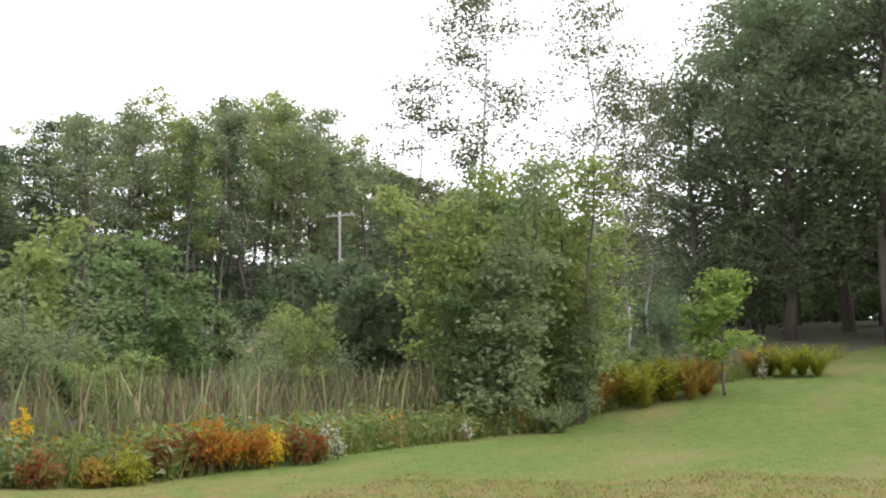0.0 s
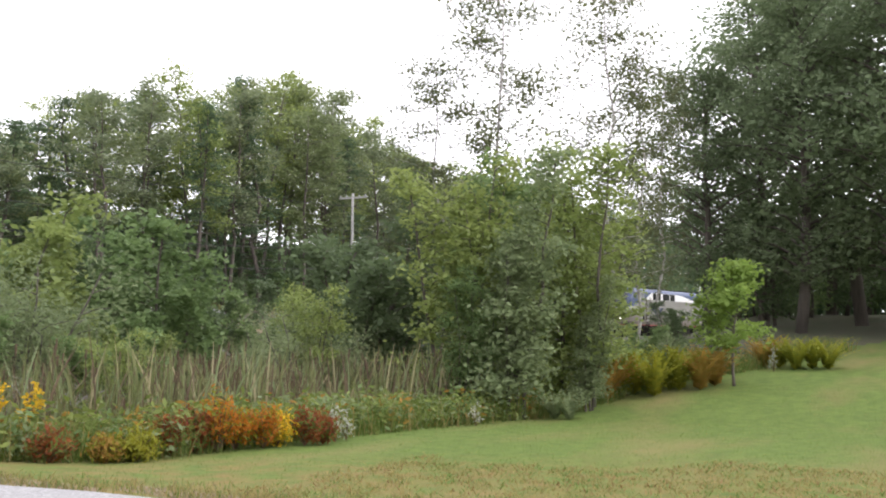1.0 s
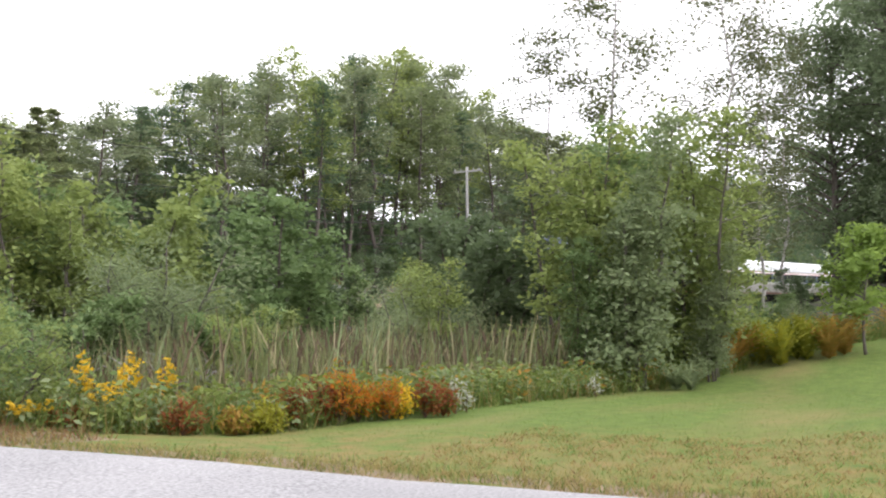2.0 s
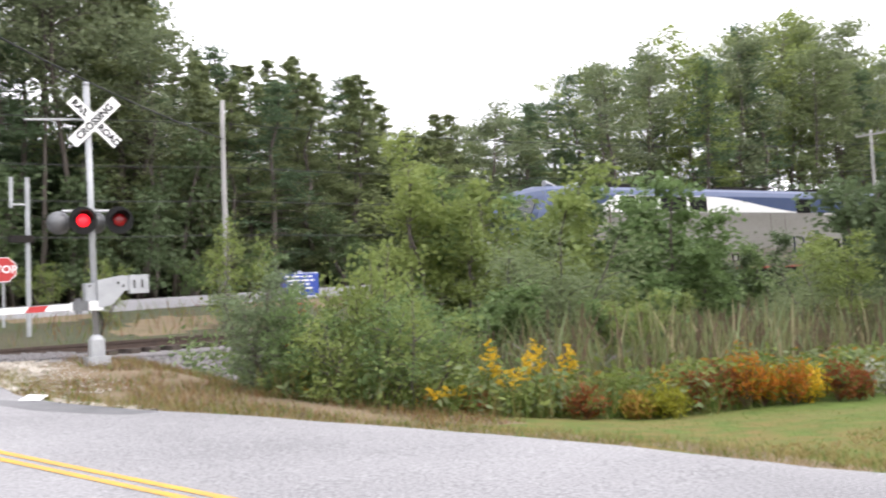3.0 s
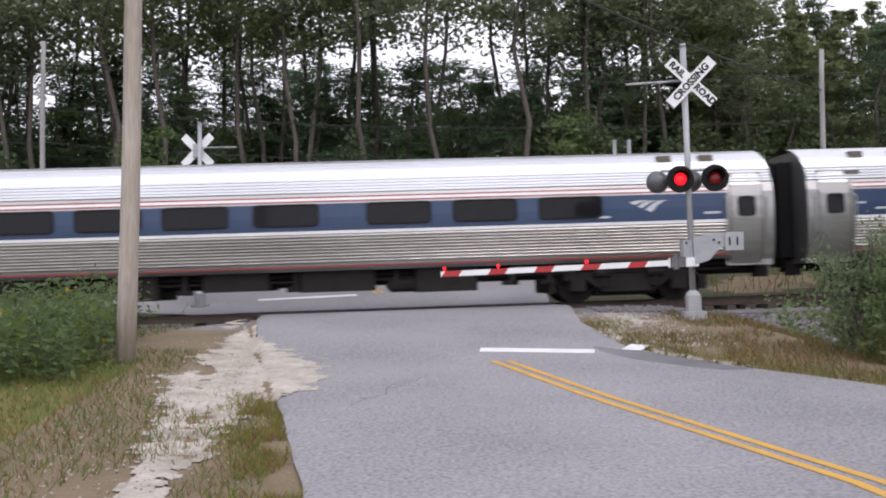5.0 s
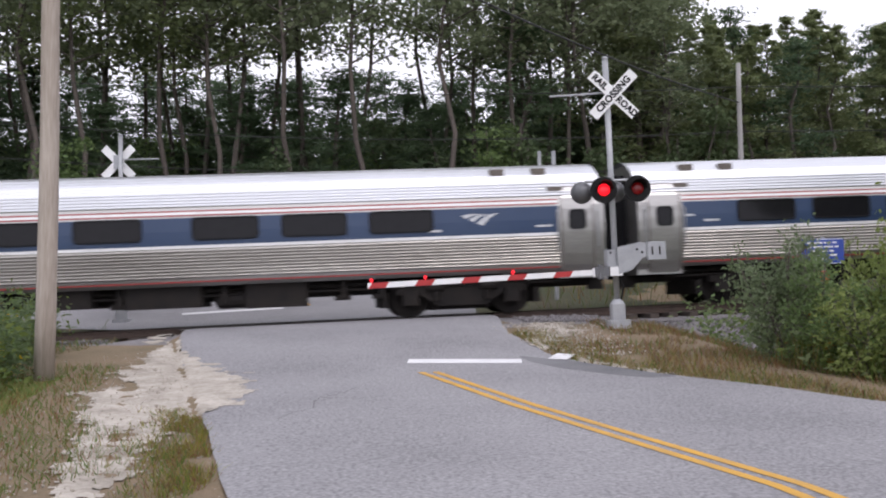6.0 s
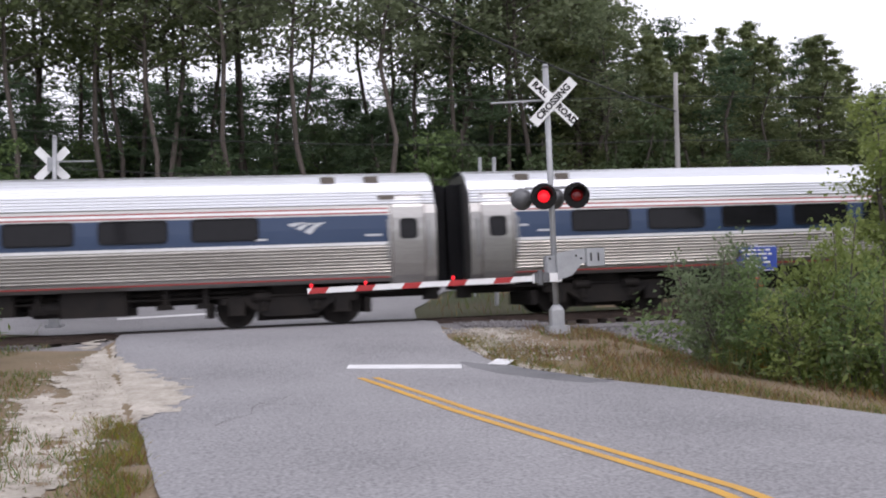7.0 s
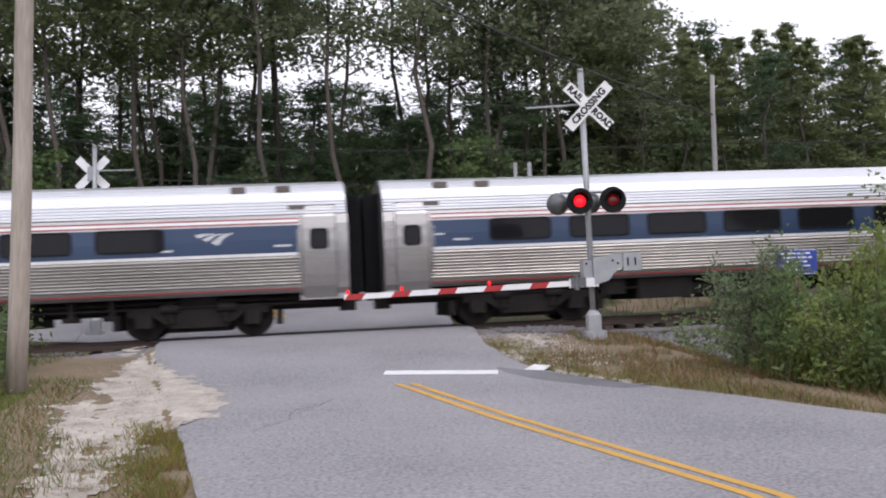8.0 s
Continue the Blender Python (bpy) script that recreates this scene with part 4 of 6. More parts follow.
    bar = part("gate_arm", Soup().box(-arm, -0.2, -0.012, 0.012, -0.055, 0.055).box(-0.5, 0.1, -0.03, 0.03, -0.09, 0.09, 0.01).mesh("gate_arm", REFLECT_WHITE), sig, pose(0, -0.2, 1.02, 0, -0.9, 0), "white gate arm with red slanted bands")
    pitch = 0.92
    for k in range(5):
        x1 = -arm + pitch * k + 0.01
        part("red_band", Soup().prism([(x1, -0.056), (x1 + 0.34, -0.056), (x1 + 0.42, 0.056), (x1 + 0.08, 0.056)], -0.016, 0.016).mesh("red_band", REFLECT_RED), bar)
    for lx in (-arm + 0.08, -arm + 1.15, -arm + 2.9):
        part("gate_lamp", Soup().disc((lx, 0, 0.11), (0, 1, 0), 0.038, 0.06, 14).box(lx - 0.015, lx + 0.015, -0.015, 0.015, 0.05, 0.08).mesh("gate_lamp", LAMP_RED), bar, label="glowing red gate lamp")
    part("side_arm", Soup().tube([(0, 0, 0), (-1.15, 0.1, -0.02)], [0.022, 0.022], 8).mesh("side_arm", GALV), sig, pose(0, 0, 4.66))
    return sig


mx, my = spot(46.85, 21.0)
NEAR_SIGNAL = crossing_signal("crossing_signal", mx + 0.10, my, 0.98, -6, 5.0, -1.3)
fx, fy = spot(73.6, 31.0)
FAR_SIGNAL = crossing_signal("crossing_signal", fx, fy, 1.05, 170, 5.0)


# ---- signs, poles and cables ----
def blue_sign():
    x, y = spot(35.85, 18.5)
    z = ground_z(x, y)
    s = thing("blue_sign", pose(x, y, z, 0, 0, -28), "blue notice sign with white lines of writing on a post", "sign")
    part("post", Soup().box(-0.03, 0.03, 0.0, 0.05, -0.3, 2.45 - z).mesh("post", GALV), s)
    face = part("sign_face", Soup().box(-0.33, 0.33, -0.016, -0.004, -0.215, 0.215).mesh("sign_face", SIGN_BLUE), s, pose(0, 0, 2.2 - z), "blue panel with a white border")
    for zz, w in ((0.145, 0.50), (0.075, 0.52), (0.005, 0.38), (-0.065, 0.50), (-0.135, 0.30)):
        x0 = -w / 2
        while x0 < w / 2 - 0.04:
            x1 = min(w / 2, x0 + RNG.uniform(0.06, 0.16))
            part("writing_bar", Soup().box(x0, x1, -0.021, -0.016, zz - 0.014, zz + 0.014).mesh("writing_bar", REFLECT_WHITE), face)
            x0 = x1 + 0.022
    for a in ((-0.32, 0.32, 0.197, 0.208), (-0.32, 0.32, -0.208, -0.197)):
        part("border", Soup().box(a[0], a[1], -0.02, -0.016, a[2], a[3]).mesh("border", REFLECT_WHITE), face)
    part("orange_plate", Soup().box(-0.08, 0.08, -0.016, -0.004, -0.09, 0.09).mesh("orange_plate", ORANGE), s, pose(0, 0, 1.78 - z), "small orange marker plate")


def stop_sign():
    x, y = spot(51.1, 34)
    z = ground_z(x, y)
    s = thing("stop_sign", pose(x, y, z, 0, 0, -8), "red octagonal stop sign on a steel post", "sign")
    part("post", Soup().box(-0.03, 0.03, 0.0, 0.05, -0.2, 3.6 - z).mesh("post", GALV), s)
    def octagon(r):
        return [(r * math.cos(radians(22.5 + 45 * k)), r * math.sin(radians(22.5 + 45 * k))) for k in range(8)]
    f = part("sign_face", Soup().prism(octagon(0.41), -0.012, -0.002).mesh("sign_face", REFLECT_WHITE), s, pose(0, 0, 3.43 - z))
    part("red_field", Soup().prism(octagon(0.385), -0.016, -0.012).mesh("red_field", REFLECT_RED), f)
    part("lettering", text_mesh("STOP", 0.33, REFLECT_WHITE, 0.002, 0.006), f, pose(0, -0.019, 0, 90, 0, 0))


def pole(x, y, top, r0, r1, material, label, arms=(), category="utility pole", lean=0.0):
    z = ground_z(x, y)
    p = thing("utility_pole", pose(x, y, z, 0, lean, 0), label, category, "utility poles")
    n = 7
    part("shaft", Soup().tube([(0.02 * math.sin(k), 0.02 * math.cos(2 * k), -0.3 + (top - z + 0.3) * k / n) for k in range(n + 1)], [r0 + (r1 - r0) * k / n for k in range(n + 1)], 14).mesh("shaft", material, True), p)
    for az in arms:
        a = part("crossarm", Soup().box(-0.06, 0.06, -1.1, 1.1, -0.06, 0.06).mesh("crossarm", material), p, pose(0, 0, az - z))
        for yy in (-1.0, -0.5, 0.5, 1.0):
            part("insulator", Soup().tube([(0, yy, 0.06), (0, yy, 0.12), (0, yy, 0.2)], [0.02, 0.05, 0.03], 8).mesh("insulator", GALV), a)
    return p


def cable(a, b, sag, r=0.015, label="thin black overhead utility cable"):
    pts = [Vector(a).lerp(Vector(b), k / 20) - Vector((0, 0, sag * 4 * (k / 20) * (1 - k / 20))) for k in range(21)]
    c = tagged(new("cable", Soup().tube(pts, [r] * 21, 5).mesh("cable", WIRE)), label, "cable", "overhead cables")
    return c


blue_sign()
stop_sign()
NEAR_POLE = spot(77.5, 16.0)
pole(*NEAR_POLE, 9.6, 0.148, 0.115, POLE_WOOD, "weathered wooden utility pole at the roadside", lean=1.5)
FAR_POLES = [spot(81.6, 42), spot(39.8, 40), spot(4.84, 71.5), (106, 36.6)]
for (px, py), top, arms in zip(FAR_POLES, (11.1, 10.1, 12.3, 12.6), ((), (), (12.0,), (12.2,))):
    pole(px, py, top, 0.12, 0.085, FAR_POLE, "grey wooden utility pole beside the woods", arms)
for h in (0.9, 2.6, 3.9, 5.2):
    for (ax, ay), (bx, by), at, bt in zip(FAR_POLES, FAR_POLES[1:], (11.1, 10.1, 12.3), (10.1, 12.3, 12.6)):
        cable((ax, ay, at - h), (bx, by, bt - h), 0.5)
    cable((-70, 38, 10.6 - h), (FAR_POLES[0][0], FAR_POLES[0][1], 11.1 - h), 0.5)
cable((NEAR_POLE[0] + 0.33, NEAR_POLE[1], 9.3), (FAR_POLES[1][0], FAR_POLES[1][1], 8.6), 0.5, 0.026)
bx, by = spot(49.9, 32)
post = thing("signal_post", pose(bx, by, ground_z(bx, by)), "grey steel signal post beyond the track", "post")
part("pipe", Soup().tube([(0, 0, -0.2), (0, 0, 6.0 - ground_z(bx, by))], [0.07, 0.07], 10).mesh("pipe", GALV), post)
part("side_pipe", Soup().tube([(-0.45, 0, 5.1 - ground_z(bx, by)), (-0.45, 0, 6.0 - ground_z(bx, by))], [0.06, 0.06], 10).tube([(-0.45, 0, 5.2 - ground_z(bx, by)), (0, 0, 5.2 - ground_z(bx, by))], [0.03, 0.03], 8).mesh("side_pipe", GALV), post)
part("lamp_box", Soup().box(-0.5, 0.15, -0.12, 0.12, 4.1 - ground_z(bx, by), 4.3 - ground_z(bx, by), 0.03).mesh("lamp_box", DARK), post)


# ---- plants ----
def rand_dirs(n, rng):
    v = rng.normal(size=(n, 3))
    return v / np.linalg.norm(v, axis=1)[:, None]


def leaf_quads(centres, length, width, rng, droop=0.0, level=0.55):
    n = len(centres)
    a = rand_dirs(n, rng)
    a[:, 2] = a[:, 2] * level - droop
    a /= np.linalg.norm(a, axis=1)[:, None]
    b = np.cross(a, rand_dirs(n, rng))
    b[:, 2] *= level
    b /= np.linalg.norm(b, axis=1)[:, None] + 1e-9
    k = rng.uniform(0.6, 1.25, n)[:, None]
    a, b = a * length * k / 2, b * width * k / 2
    return np.stack([centres - a, centres + b, centres + a, centres - b], 1)


def envelope(shape, q):
    if shape == "round":
        return math.sin(math.pi * min(0.97, 0.12 + 0.85 * q)) ** 0.6
    if shape in ("cone", "spire"):
        return (1 - q) ** 0.8 * min(1, 0.5 + 3 * q) + 0.05
    if shape == "column":
        return math.sin(math.pi * (0.15 + 0.75 * q)) ** 0.5 * 0.9
    return (1 - q * 0.75) * min(1.0, 0.65 + q)     # bush


def plant(name, h, r, base, shape, limbs, per, leaf, rng_seed, leaf_mat, bark, trunk_r, clump=0.8, stems=1, label="", category="tree", droop=0.0, aspect=0.55, group=""):
    """A tree or shrub: tapered stems with limbs, and a crown of loose leaves in uneven clumps."""
    rng = np.random.default_rng(rng_seed)
    t = thing(name, pose(0, 0, -200), label, category, group)
    wood, cents = Soup(), []
    for st in range(stems):
        lean = rng.normal(0, 0.03 * h if stems == 1 else 0.16 * r, 2) if stems == 1 else rng.normal(0, 0.42 * r, 2)
        foot = rng.normal(0, 0.12 * r, 2) if stems > 1 else np.zeros(2)
        hh = h * (1 if st == 0 else rng.uniform(0.65, 1.0))
        path = []
        for k in range(7):
            q = k / 6
            wob = rng.normal(0, 0.012 * h, 2) * (k > 0)
            path.append((foot[0] + lean[0] * q + wob[0], foot[1] + lean[1] * q + wob[1], -0.15 + hh * 0.97 * q))
        wood.tube(path, [trunk_r * (1 - 0.88 * k / 6) + 0.008 for k in range(7)], 7)
        path = np.array(path)
        for j in range(limbs // stems):
            q = (j + rng.uniform(0, 1)) / (limbs // stems)
            z = hh * (base + (1 - base) * q * 0.98)
            o = np.array([np.interp(z, path[:, 2], path[:, i]) for i in range(3)])
            ang = rng.uniform(0, 6.283)
            reach = r * envelope(shape, q) * rng.uniform(0.55, 1.12) * (0.75 if stems > 1 else 1)
            rise = (-0.12 if shape == "cone" else 0.18 if shape == "spire" else rng.uniform(0.15, 0.55)) * reach
            e = o + np.array([math.cos(ang) * reach, math.sin(ang) * reach, rise])
            m = (o + e) / 2 + np.array([0, 0, 0.08 * reach])
            wood.tube([o, m, e], [max(0.012, trunk_r * 0.32 * (1 - 0.6 * q)), max(0.009, trunk_r * 0.2 * (1 - 0.6 * q)), 0.006], 4, caps=False)
            k = max(3, int(per * rng.uniform(0.5, 1.5)))
            for f, share in ((1.0, 0.5), (0.68, 0.32), (0.36, 0.18)):
                c = o + (e - o) * f + np.array([0, 0, 0.08 * reach * (1 - abs(2 * f - 1))])
                spread = clump * (0.8 if f < 1 else 1) * rng.uniform(0.6, 1.2) * (1 - 0.65 * q if shape == "spire" else 1)
                p = rng.normal(size=(max(1, int(k * share)), 3)) * np.array([spread, spread, spread * (0.28 if shape == "cone" else 0.62)]) * 0.5
                cents.append(c + p)
    part("trunk", mesh_of("trunk", wood.v, wood.f, bark, smooth=True), t)
    c = np.concatenate(cents)
    c = c[c[:, 2] > 0.05]
    part("crown", quads("crown", leaf_quads(c, leaf, leaf * aspect, rng, droop), leaf_mat), t)
    return t


def place(templates, x, y, scale=1.0, wide=None, spin=None):
    """A copy of one of the templates on the ground, scaled in height and, if given, in width."""
    src = templates[int(RNG.integers(len(templates)))]
    m = pose(x, y, ground_z(x, y), RNG.uniform(-2, 2), RNG.uniform(-2, 2), RNG.uniform(0, 360) if spin is None else spin) @ Matrix.Diagonal((wide or scale, wide or scale, scale, 1))
    return copy_thing(src, m)


def retire(templates):
    for t in templates:
        for o in (*t.children_recursive, t):
            bpy.data.objects.remove(o)


# tall woods behind the track
TALL = "tall slender broadleaf tree with a bare lower trunk"
ASPENS = [plant("forest_tree", 17, 2.9, 0.34, "round", 30, 110, 0.30, 10 + k, (L_WOODS, L_WOODS_GREY, L_WOODS, L_YEL)[k], BARK, 0.15, 1.0, label=TALL, group="trees of the woods") for k in range(4)]
GREY_ASPENS = [plant("forest_tree", 17, 2.8, 0.48, "round", 34, 96, 0.265, 20 + k, (L_WOODS_GREY, L_WOODS, L_WOODS_GREY, L_WOODS_GREY)[k], BARK, 0.13, 1.05, label="tall thin tree with a sparse grey-green crown", group="trees of the woods") for k in range(4)]
PINES = [plant("pine_tree", 17, 2.8, 0.14, "cone", 60, 66, 0.42, 30 + k, L_NEEDLE, BARK, 0.20, 1.1, label="dark green pine with layered limbs", droop=0.2, aspect=0.25, group="pines of the woods") for k in range(3)]
LARCHES = [plant("larch_tree", 17, 2.9, 0.06, "spire", 90, 84, 0.29, 35 + k, L_LARCH, BARK, 0.15, 0.8, label="soft yellow-green larch with a pointed top", aspect=0.35, group="larches at the wood's edge") for k in range(3)]
UNDER = [plant("understorey_tree", 6.5, 2.3, 0.05, "bush", 30, 80, 0.26, 40 + k, (L_DARK, L_MID)[k], BARK, 0.08, 0.85, 3, label="dark leafy understorey tree at the wood's edge", group="understorey of the woods") for k in range(2)]
for x in np.arange(-60, 18, 3.1):
    place(PINES, x + RNG.uniform(-1.4, 1.4), 46 + RNG.uniform(-2.5, 4), RNG.uniform(0.38, 0.62) + 0.25 * (RNG.uniform() < 0.2), RNG.uniform(1.0, 1.35))
    place(UNDER, x + RNG.uniform(-1.6, 1.6), 51 + RNG.uniform(-2, 4), RNG.uniform(1.1, 1.5))
    place(PINES, x + RNG.uniform(-1.6, 1.6), 55 + RNG.uniform(-2, 4), RNG.uniform(0.45, 0.66), 1.3)
WOODS_X = (-62, 6, 14, 16.3, 18, 20.5, 23, 26, 28.5, 31, 34, 40, 46, 55, 68, 76, 85, 130)
WOODS_TOP = (23.5, 23, 22, 19.0, 14.4, 14.4, 14.2, 15.8, 13.4, 11.2, 13.0, 15.4, 18.6, 21.4, 23.6, 22.6, 20.6, 23)
# larches and pines to the right of the crossing
for x in np.arange(16.0, 34, 1.35):
    for y0 in (43, 47.5, 52):
        xx, y = x + RNG.uniform(-0.8, 0.8), y0 + RNG.uniform(-1.5, 1.5)
        k = (lerp(xx * 45 / y, WOODS_X, WOODS_TOP) * y / 45 - ground_z(xx, y)) / 17 * RNG.uniform(0.88, 1.04)
        place(LARCHES if RNG.uniform() < 0.8 else PINES, xx, y, k, max(0.85, k * 1.2))
# the sparse tall belt behind the crossing
for x in np.arange(-62, 17.4, 2.3):
    for row in range(3):
        if RNG.uniform() < (0.05 if x < -22 else 0.16):
            continue
        xx, y = x + RNG.uniform(-1.1, 1.1) + row * 0.7, (43, 48, 54)[row] + RNG.uniform(-1.6, 2.0)
        k = (lerp(xx * 45 / y, WOODS_X, WOODS_TOP) * y / 45 - ground_z(xx, y)) / 17 * RNG.uniform(0.82, 1.02)
        place(GREY_ASPENS, xx, y, k, max(0.85, min(1.15, k)))
# fuller woods up the line
for x in np.arange(33, 132, 2.9):
    for row in range(4):
        y = (43, 47, 52, 58)[row] + RNG.uniform(-1.6, 2.0)
        xx = x + RNG.uniform(-1.5, 1.5) + row * 0.8
        if RNG.uniform() < 0.14:
            continue
        top = lerp(xx * 45 / y, WOODS_X, WOODS_TOP) * y / 45 * (1.0 if row < 2 else 0.93)
        k = (top - ground_z(xx, y)) / 17 * RNG.uniform(0.84, 1.0)
        place(PINES if RNG.uniform() < 0.3 else ASPENS, xx, y, k, max(0.8, min(1.1, k)))
for x in np.arange(-66, 134, 2.3):
    for y0, k0 in ((41.5, 0.62), (49, 1.0)):
        if RNG.uniform() < 0.82:
            k = k0 * (1.75 if x < 17 and y0 < 45 else 1.0)
            place(UNDER[:1] if x < 17 and RNG.uniform() < 0.7 else UNDER, x + RNG.uniform(-1, 1), y0 + RNG.uniform(-1, 2), k * RNG.uniform(0.6, 1.1))
for x in np.arange(134, 230, 4.0):
    for y in (43, 50):
        place(PINES if RNG.uniform() < 0.4 else ASPENS, x + RNG.uniform(-2, 2), y + RNG.uniform(-3, 3), RNG.uniform(0.9, 1.15))
        place(UNDER, x + RNG.uniform(-2, 2), y - 3 + RNG.uniform(-2, 2), RNG.uniform(0.8, 1.3))
kept_state = RNG.bit_generator.state
# deeper rows of the woods behind the crossing
for x in np.arange(-75, 24, 3.0):
    for y0 in (62, 68):
        y = y0 + 2.5 * noise.noise(Vector((x * 0.37, y0, 3)))
        xx = x + 1.6 * noise.noise(Vector((x * 0.91, y0, 7)))
        k = (lerp(xx * 45 / y, WOODS_X, WOODS_TOP) * y / 45 * (0.64 if xx < -24 else 0.49) - ground_z(xx, y)) / 17 * (0.97 + 0.45 * noise.noise(Vector((x, y0, 11))))
        place(PINES, xx, y, k, 1.25)
RNG.bit_generator.state = kept_state
# loose dark leaves fill the depth of the woods and shut out sky
n = 130000
far = np.stack([RNG.uniform(-75, 240, n), RNG.uniform(54, 68, n), RNG.uniform(0, 1, n)], 1)
far[:, 2] = [ground_z(x, y) + z * ((8.6 if x < 20 else 7.0) + 2.0 * noise.noise(Vector((x * 0.15, y * 0.1, 1)))) for x, y, z in far]
tagged(new("far_undergrowth", quads("far_undergrowth", leaf_quads(far, 0.66, 0.45, RNG, 0, 1.6), [L_DARK, L_NEEDLE], RNG.integers(0, 2, n))), "dark tangled undergrowth deep in the woods", "undergrowth", kind="stuff")
# added leaf screen: keeps the hollow behind the large trees dark against the sky
n = 12000
far = np.stack([RNG.uniform(-36, -8, n), RNG.uniform(108, 126, n), RNG.uniform(0, 1, n) ** 1.3], 1)
far = np.array([(*spot(b, d), 3.0 + 12 * z) for b, d, z in far])
tagged(new("far_undergrowth", quads("far_undergrowth", leaf_quads(far, 0.66, 0.45, RNG, 0, 1.6), [L_DARK, L_NEEDLE], RNG.integers(0, 2, n))), "dark leaf cards closing the sky gaps behind the large trees", "undergrowth", kind="stuff")
# nearer band of dark leaves stands in for shade between the trunks
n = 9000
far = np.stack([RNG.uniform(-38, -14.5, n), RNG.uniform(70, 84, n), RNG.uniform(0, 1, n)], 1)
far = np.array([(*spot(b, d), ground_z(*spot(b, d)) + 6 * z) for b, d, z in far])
tagged(new("far_undergrowth", quads("far_undergrowth", leaf_quads(far, 0.66, 0.45, RNG, 0, 1.6), [L_DARK, L_NEEDLE], RNG.integers(0, 2, n))), "dark leaf cards standing in for the shade under the large trees", "undergrowth", kind="stuff")
# big dark trees over the lawn
OAKS = [plant("large_tree", 18, 5.2, 0.12, "round", 84, 175, 0.30, 50 + k, L_OAK, BARK, 0.30, 1.25, label="large dark green broadleaf tree with a dense crown", group="large trees beside the lawn") for k in range(2)]
for b, d, k in ((-14.6, 52, 0.72), (-17.6, 56, 0.95), (-19.5, 48, 0.88), (-22.5, 52, 1.05), (-24.5, 45, 1.0), (-27.5, 48, 1.1), (-31, 44, 1.05), (-16.2, 66, 0.95), (-21, 66, 1.1), (-26, 64, 1.1), (-36, 46, 1.1)):
    place(OAKS, *spot(b, d), k)
for b, d in ((-15.5, 60), (-18, 52), (-20, 58), (-22, 60), (-24, 56), (-26, 50), (-17, 62), (-28, 54), (-16, 72), (-19, 74), (-21, 72), (-23, 74), (-25, 70), (-27, 68), (-29, 60), (-30.5, 64), (-33, 58), (-18.5, 66), (-22.5, 67)):
    place(UNDER, *spot(b, d), RNG.uniform(0.8, 1.25))
# thin birches over the marsh
BIRCHES = [plant("birch_tree", 13.5, 1.9, 0.22, "column", 62, 125, 0.145, 60 + k, L_BIRCH, BIRCH_BARK, 0.075, 0.8, label="tall thin birch with sparse small leaves", droop=0.3, group="birches in the marsh") for k in range(2)]
for b, d, k in ((-2.3, 31, 1.0), (-9.6, 34, 0.98), (-0.2, 32, 0.78), (-10.8, 36, 0.80), (-12.3, 44, 0.85)):
    place(BIRCHES, *spot(b, d), k)
THICKET = [plant("young_tree", 6.4, 1.9, 0.08, "bush", 57, 130, 0.155, 70 + k, (L_YEL, L_MID, L_GREY)[k], BARK, 0.05, 0.55, 3, label="young leafy tree in the marsh thicket", group="young trees of the thicket") for k in range(3)]
for b, d, k, i in ((-1.0, 24, 1.02, 0), (-2.6, 25.5, 1.06, 1), (-4.8, 22, 0.93, 2), (-7.6, 25, 1.05, 0), (-6.0, 27, 1.05, 1), (-8.4, 26.5, 0.82, 0), (-3.6, 23.5, 0.8, 0),
                   (-1.5, 22.5, 0.55, 1), (-8.6, 24, 0.5, 2)):
    place([THICKET[i]], *spot(b, d + 1.5), k * 1.05)
# shrubs between lawn, road and track
SHRUBS = [plant("shrub", 4.2, 2.0, 0.04, "bush", 56, 140, 0.175, 80 + k, (L_MID, L_MID, L_DARK, L_YEL)[k], BARK, 0.05, 0.46, 4, label=("rounded green shrub in the marsh", "rounded green shrub in the marsh", "dark green shrub in the marsh", "light yellow-green shrub in the marsh")[k], category="shrub", group="shrubs of the marsh") for k in range(4)]
WILLOWS = [plant("willow_bush", 3.4, 1.8, 0.04, "bush", 60, 150, 0.14, 90 + k, L_GREY, BARK, 0.035, 0.7, 6, label="grey-green willow bush with fine leaves", category="shrub", aspect=0.22, group="willow bushes") for k in range(2)]
for b, d, k, i in ((19.4, 28, 1.05, 0), (15.2, 27, 1.2, 1), (13.4, 26.5, 1.0, 0), (17.4, 30, 1.15, 2), (22.0, 27.5, 1.32, 3), (24.6, 27, 1.2, 3), (17.2, 22.5, 0.62, 3), (5.2, 31, 1.4, 2), (3.9, 32, 1.25, 2), (22, 30, 1.1, 1), (9, 34, 0.8, 1),
                   (27.5, 20, 0.55, 0), (24.6, 20, 0.6, 1), (17.5, 19.5, 0.55, 0), (-11.5, 33, 0.4, 1), (-13, 40, 0.45, 2), (2.0, 36, 0.9, 2), (12, 36, 0.8, 2)):
    place([SHRUBS[i]], *spot(b, d), k)
for b, d, k in ((22.6, 21, 1.08), (20.6, 21.5, 1.0), (7.5, 24, 0.86), (5.6, 25, 0.82), (10, 27, 0.8), (-12.5, 31, 0.42)):
    place(WILLOWS, *spot(b, d), k)
for b, d, k, i in ((28.8, 25, 1.0, 0), (27.2, 26, 0.9, 1), (26.0, 25, 0.75, 0), (6.9, 24, 0.55, 0), (8.0, 28, 0.6, 0), (17.2, 18.6, 0.36, 0), (18.6, 19.4, 0.34, 0)):
    place([THICKET[i]], *spot(b, d), k)
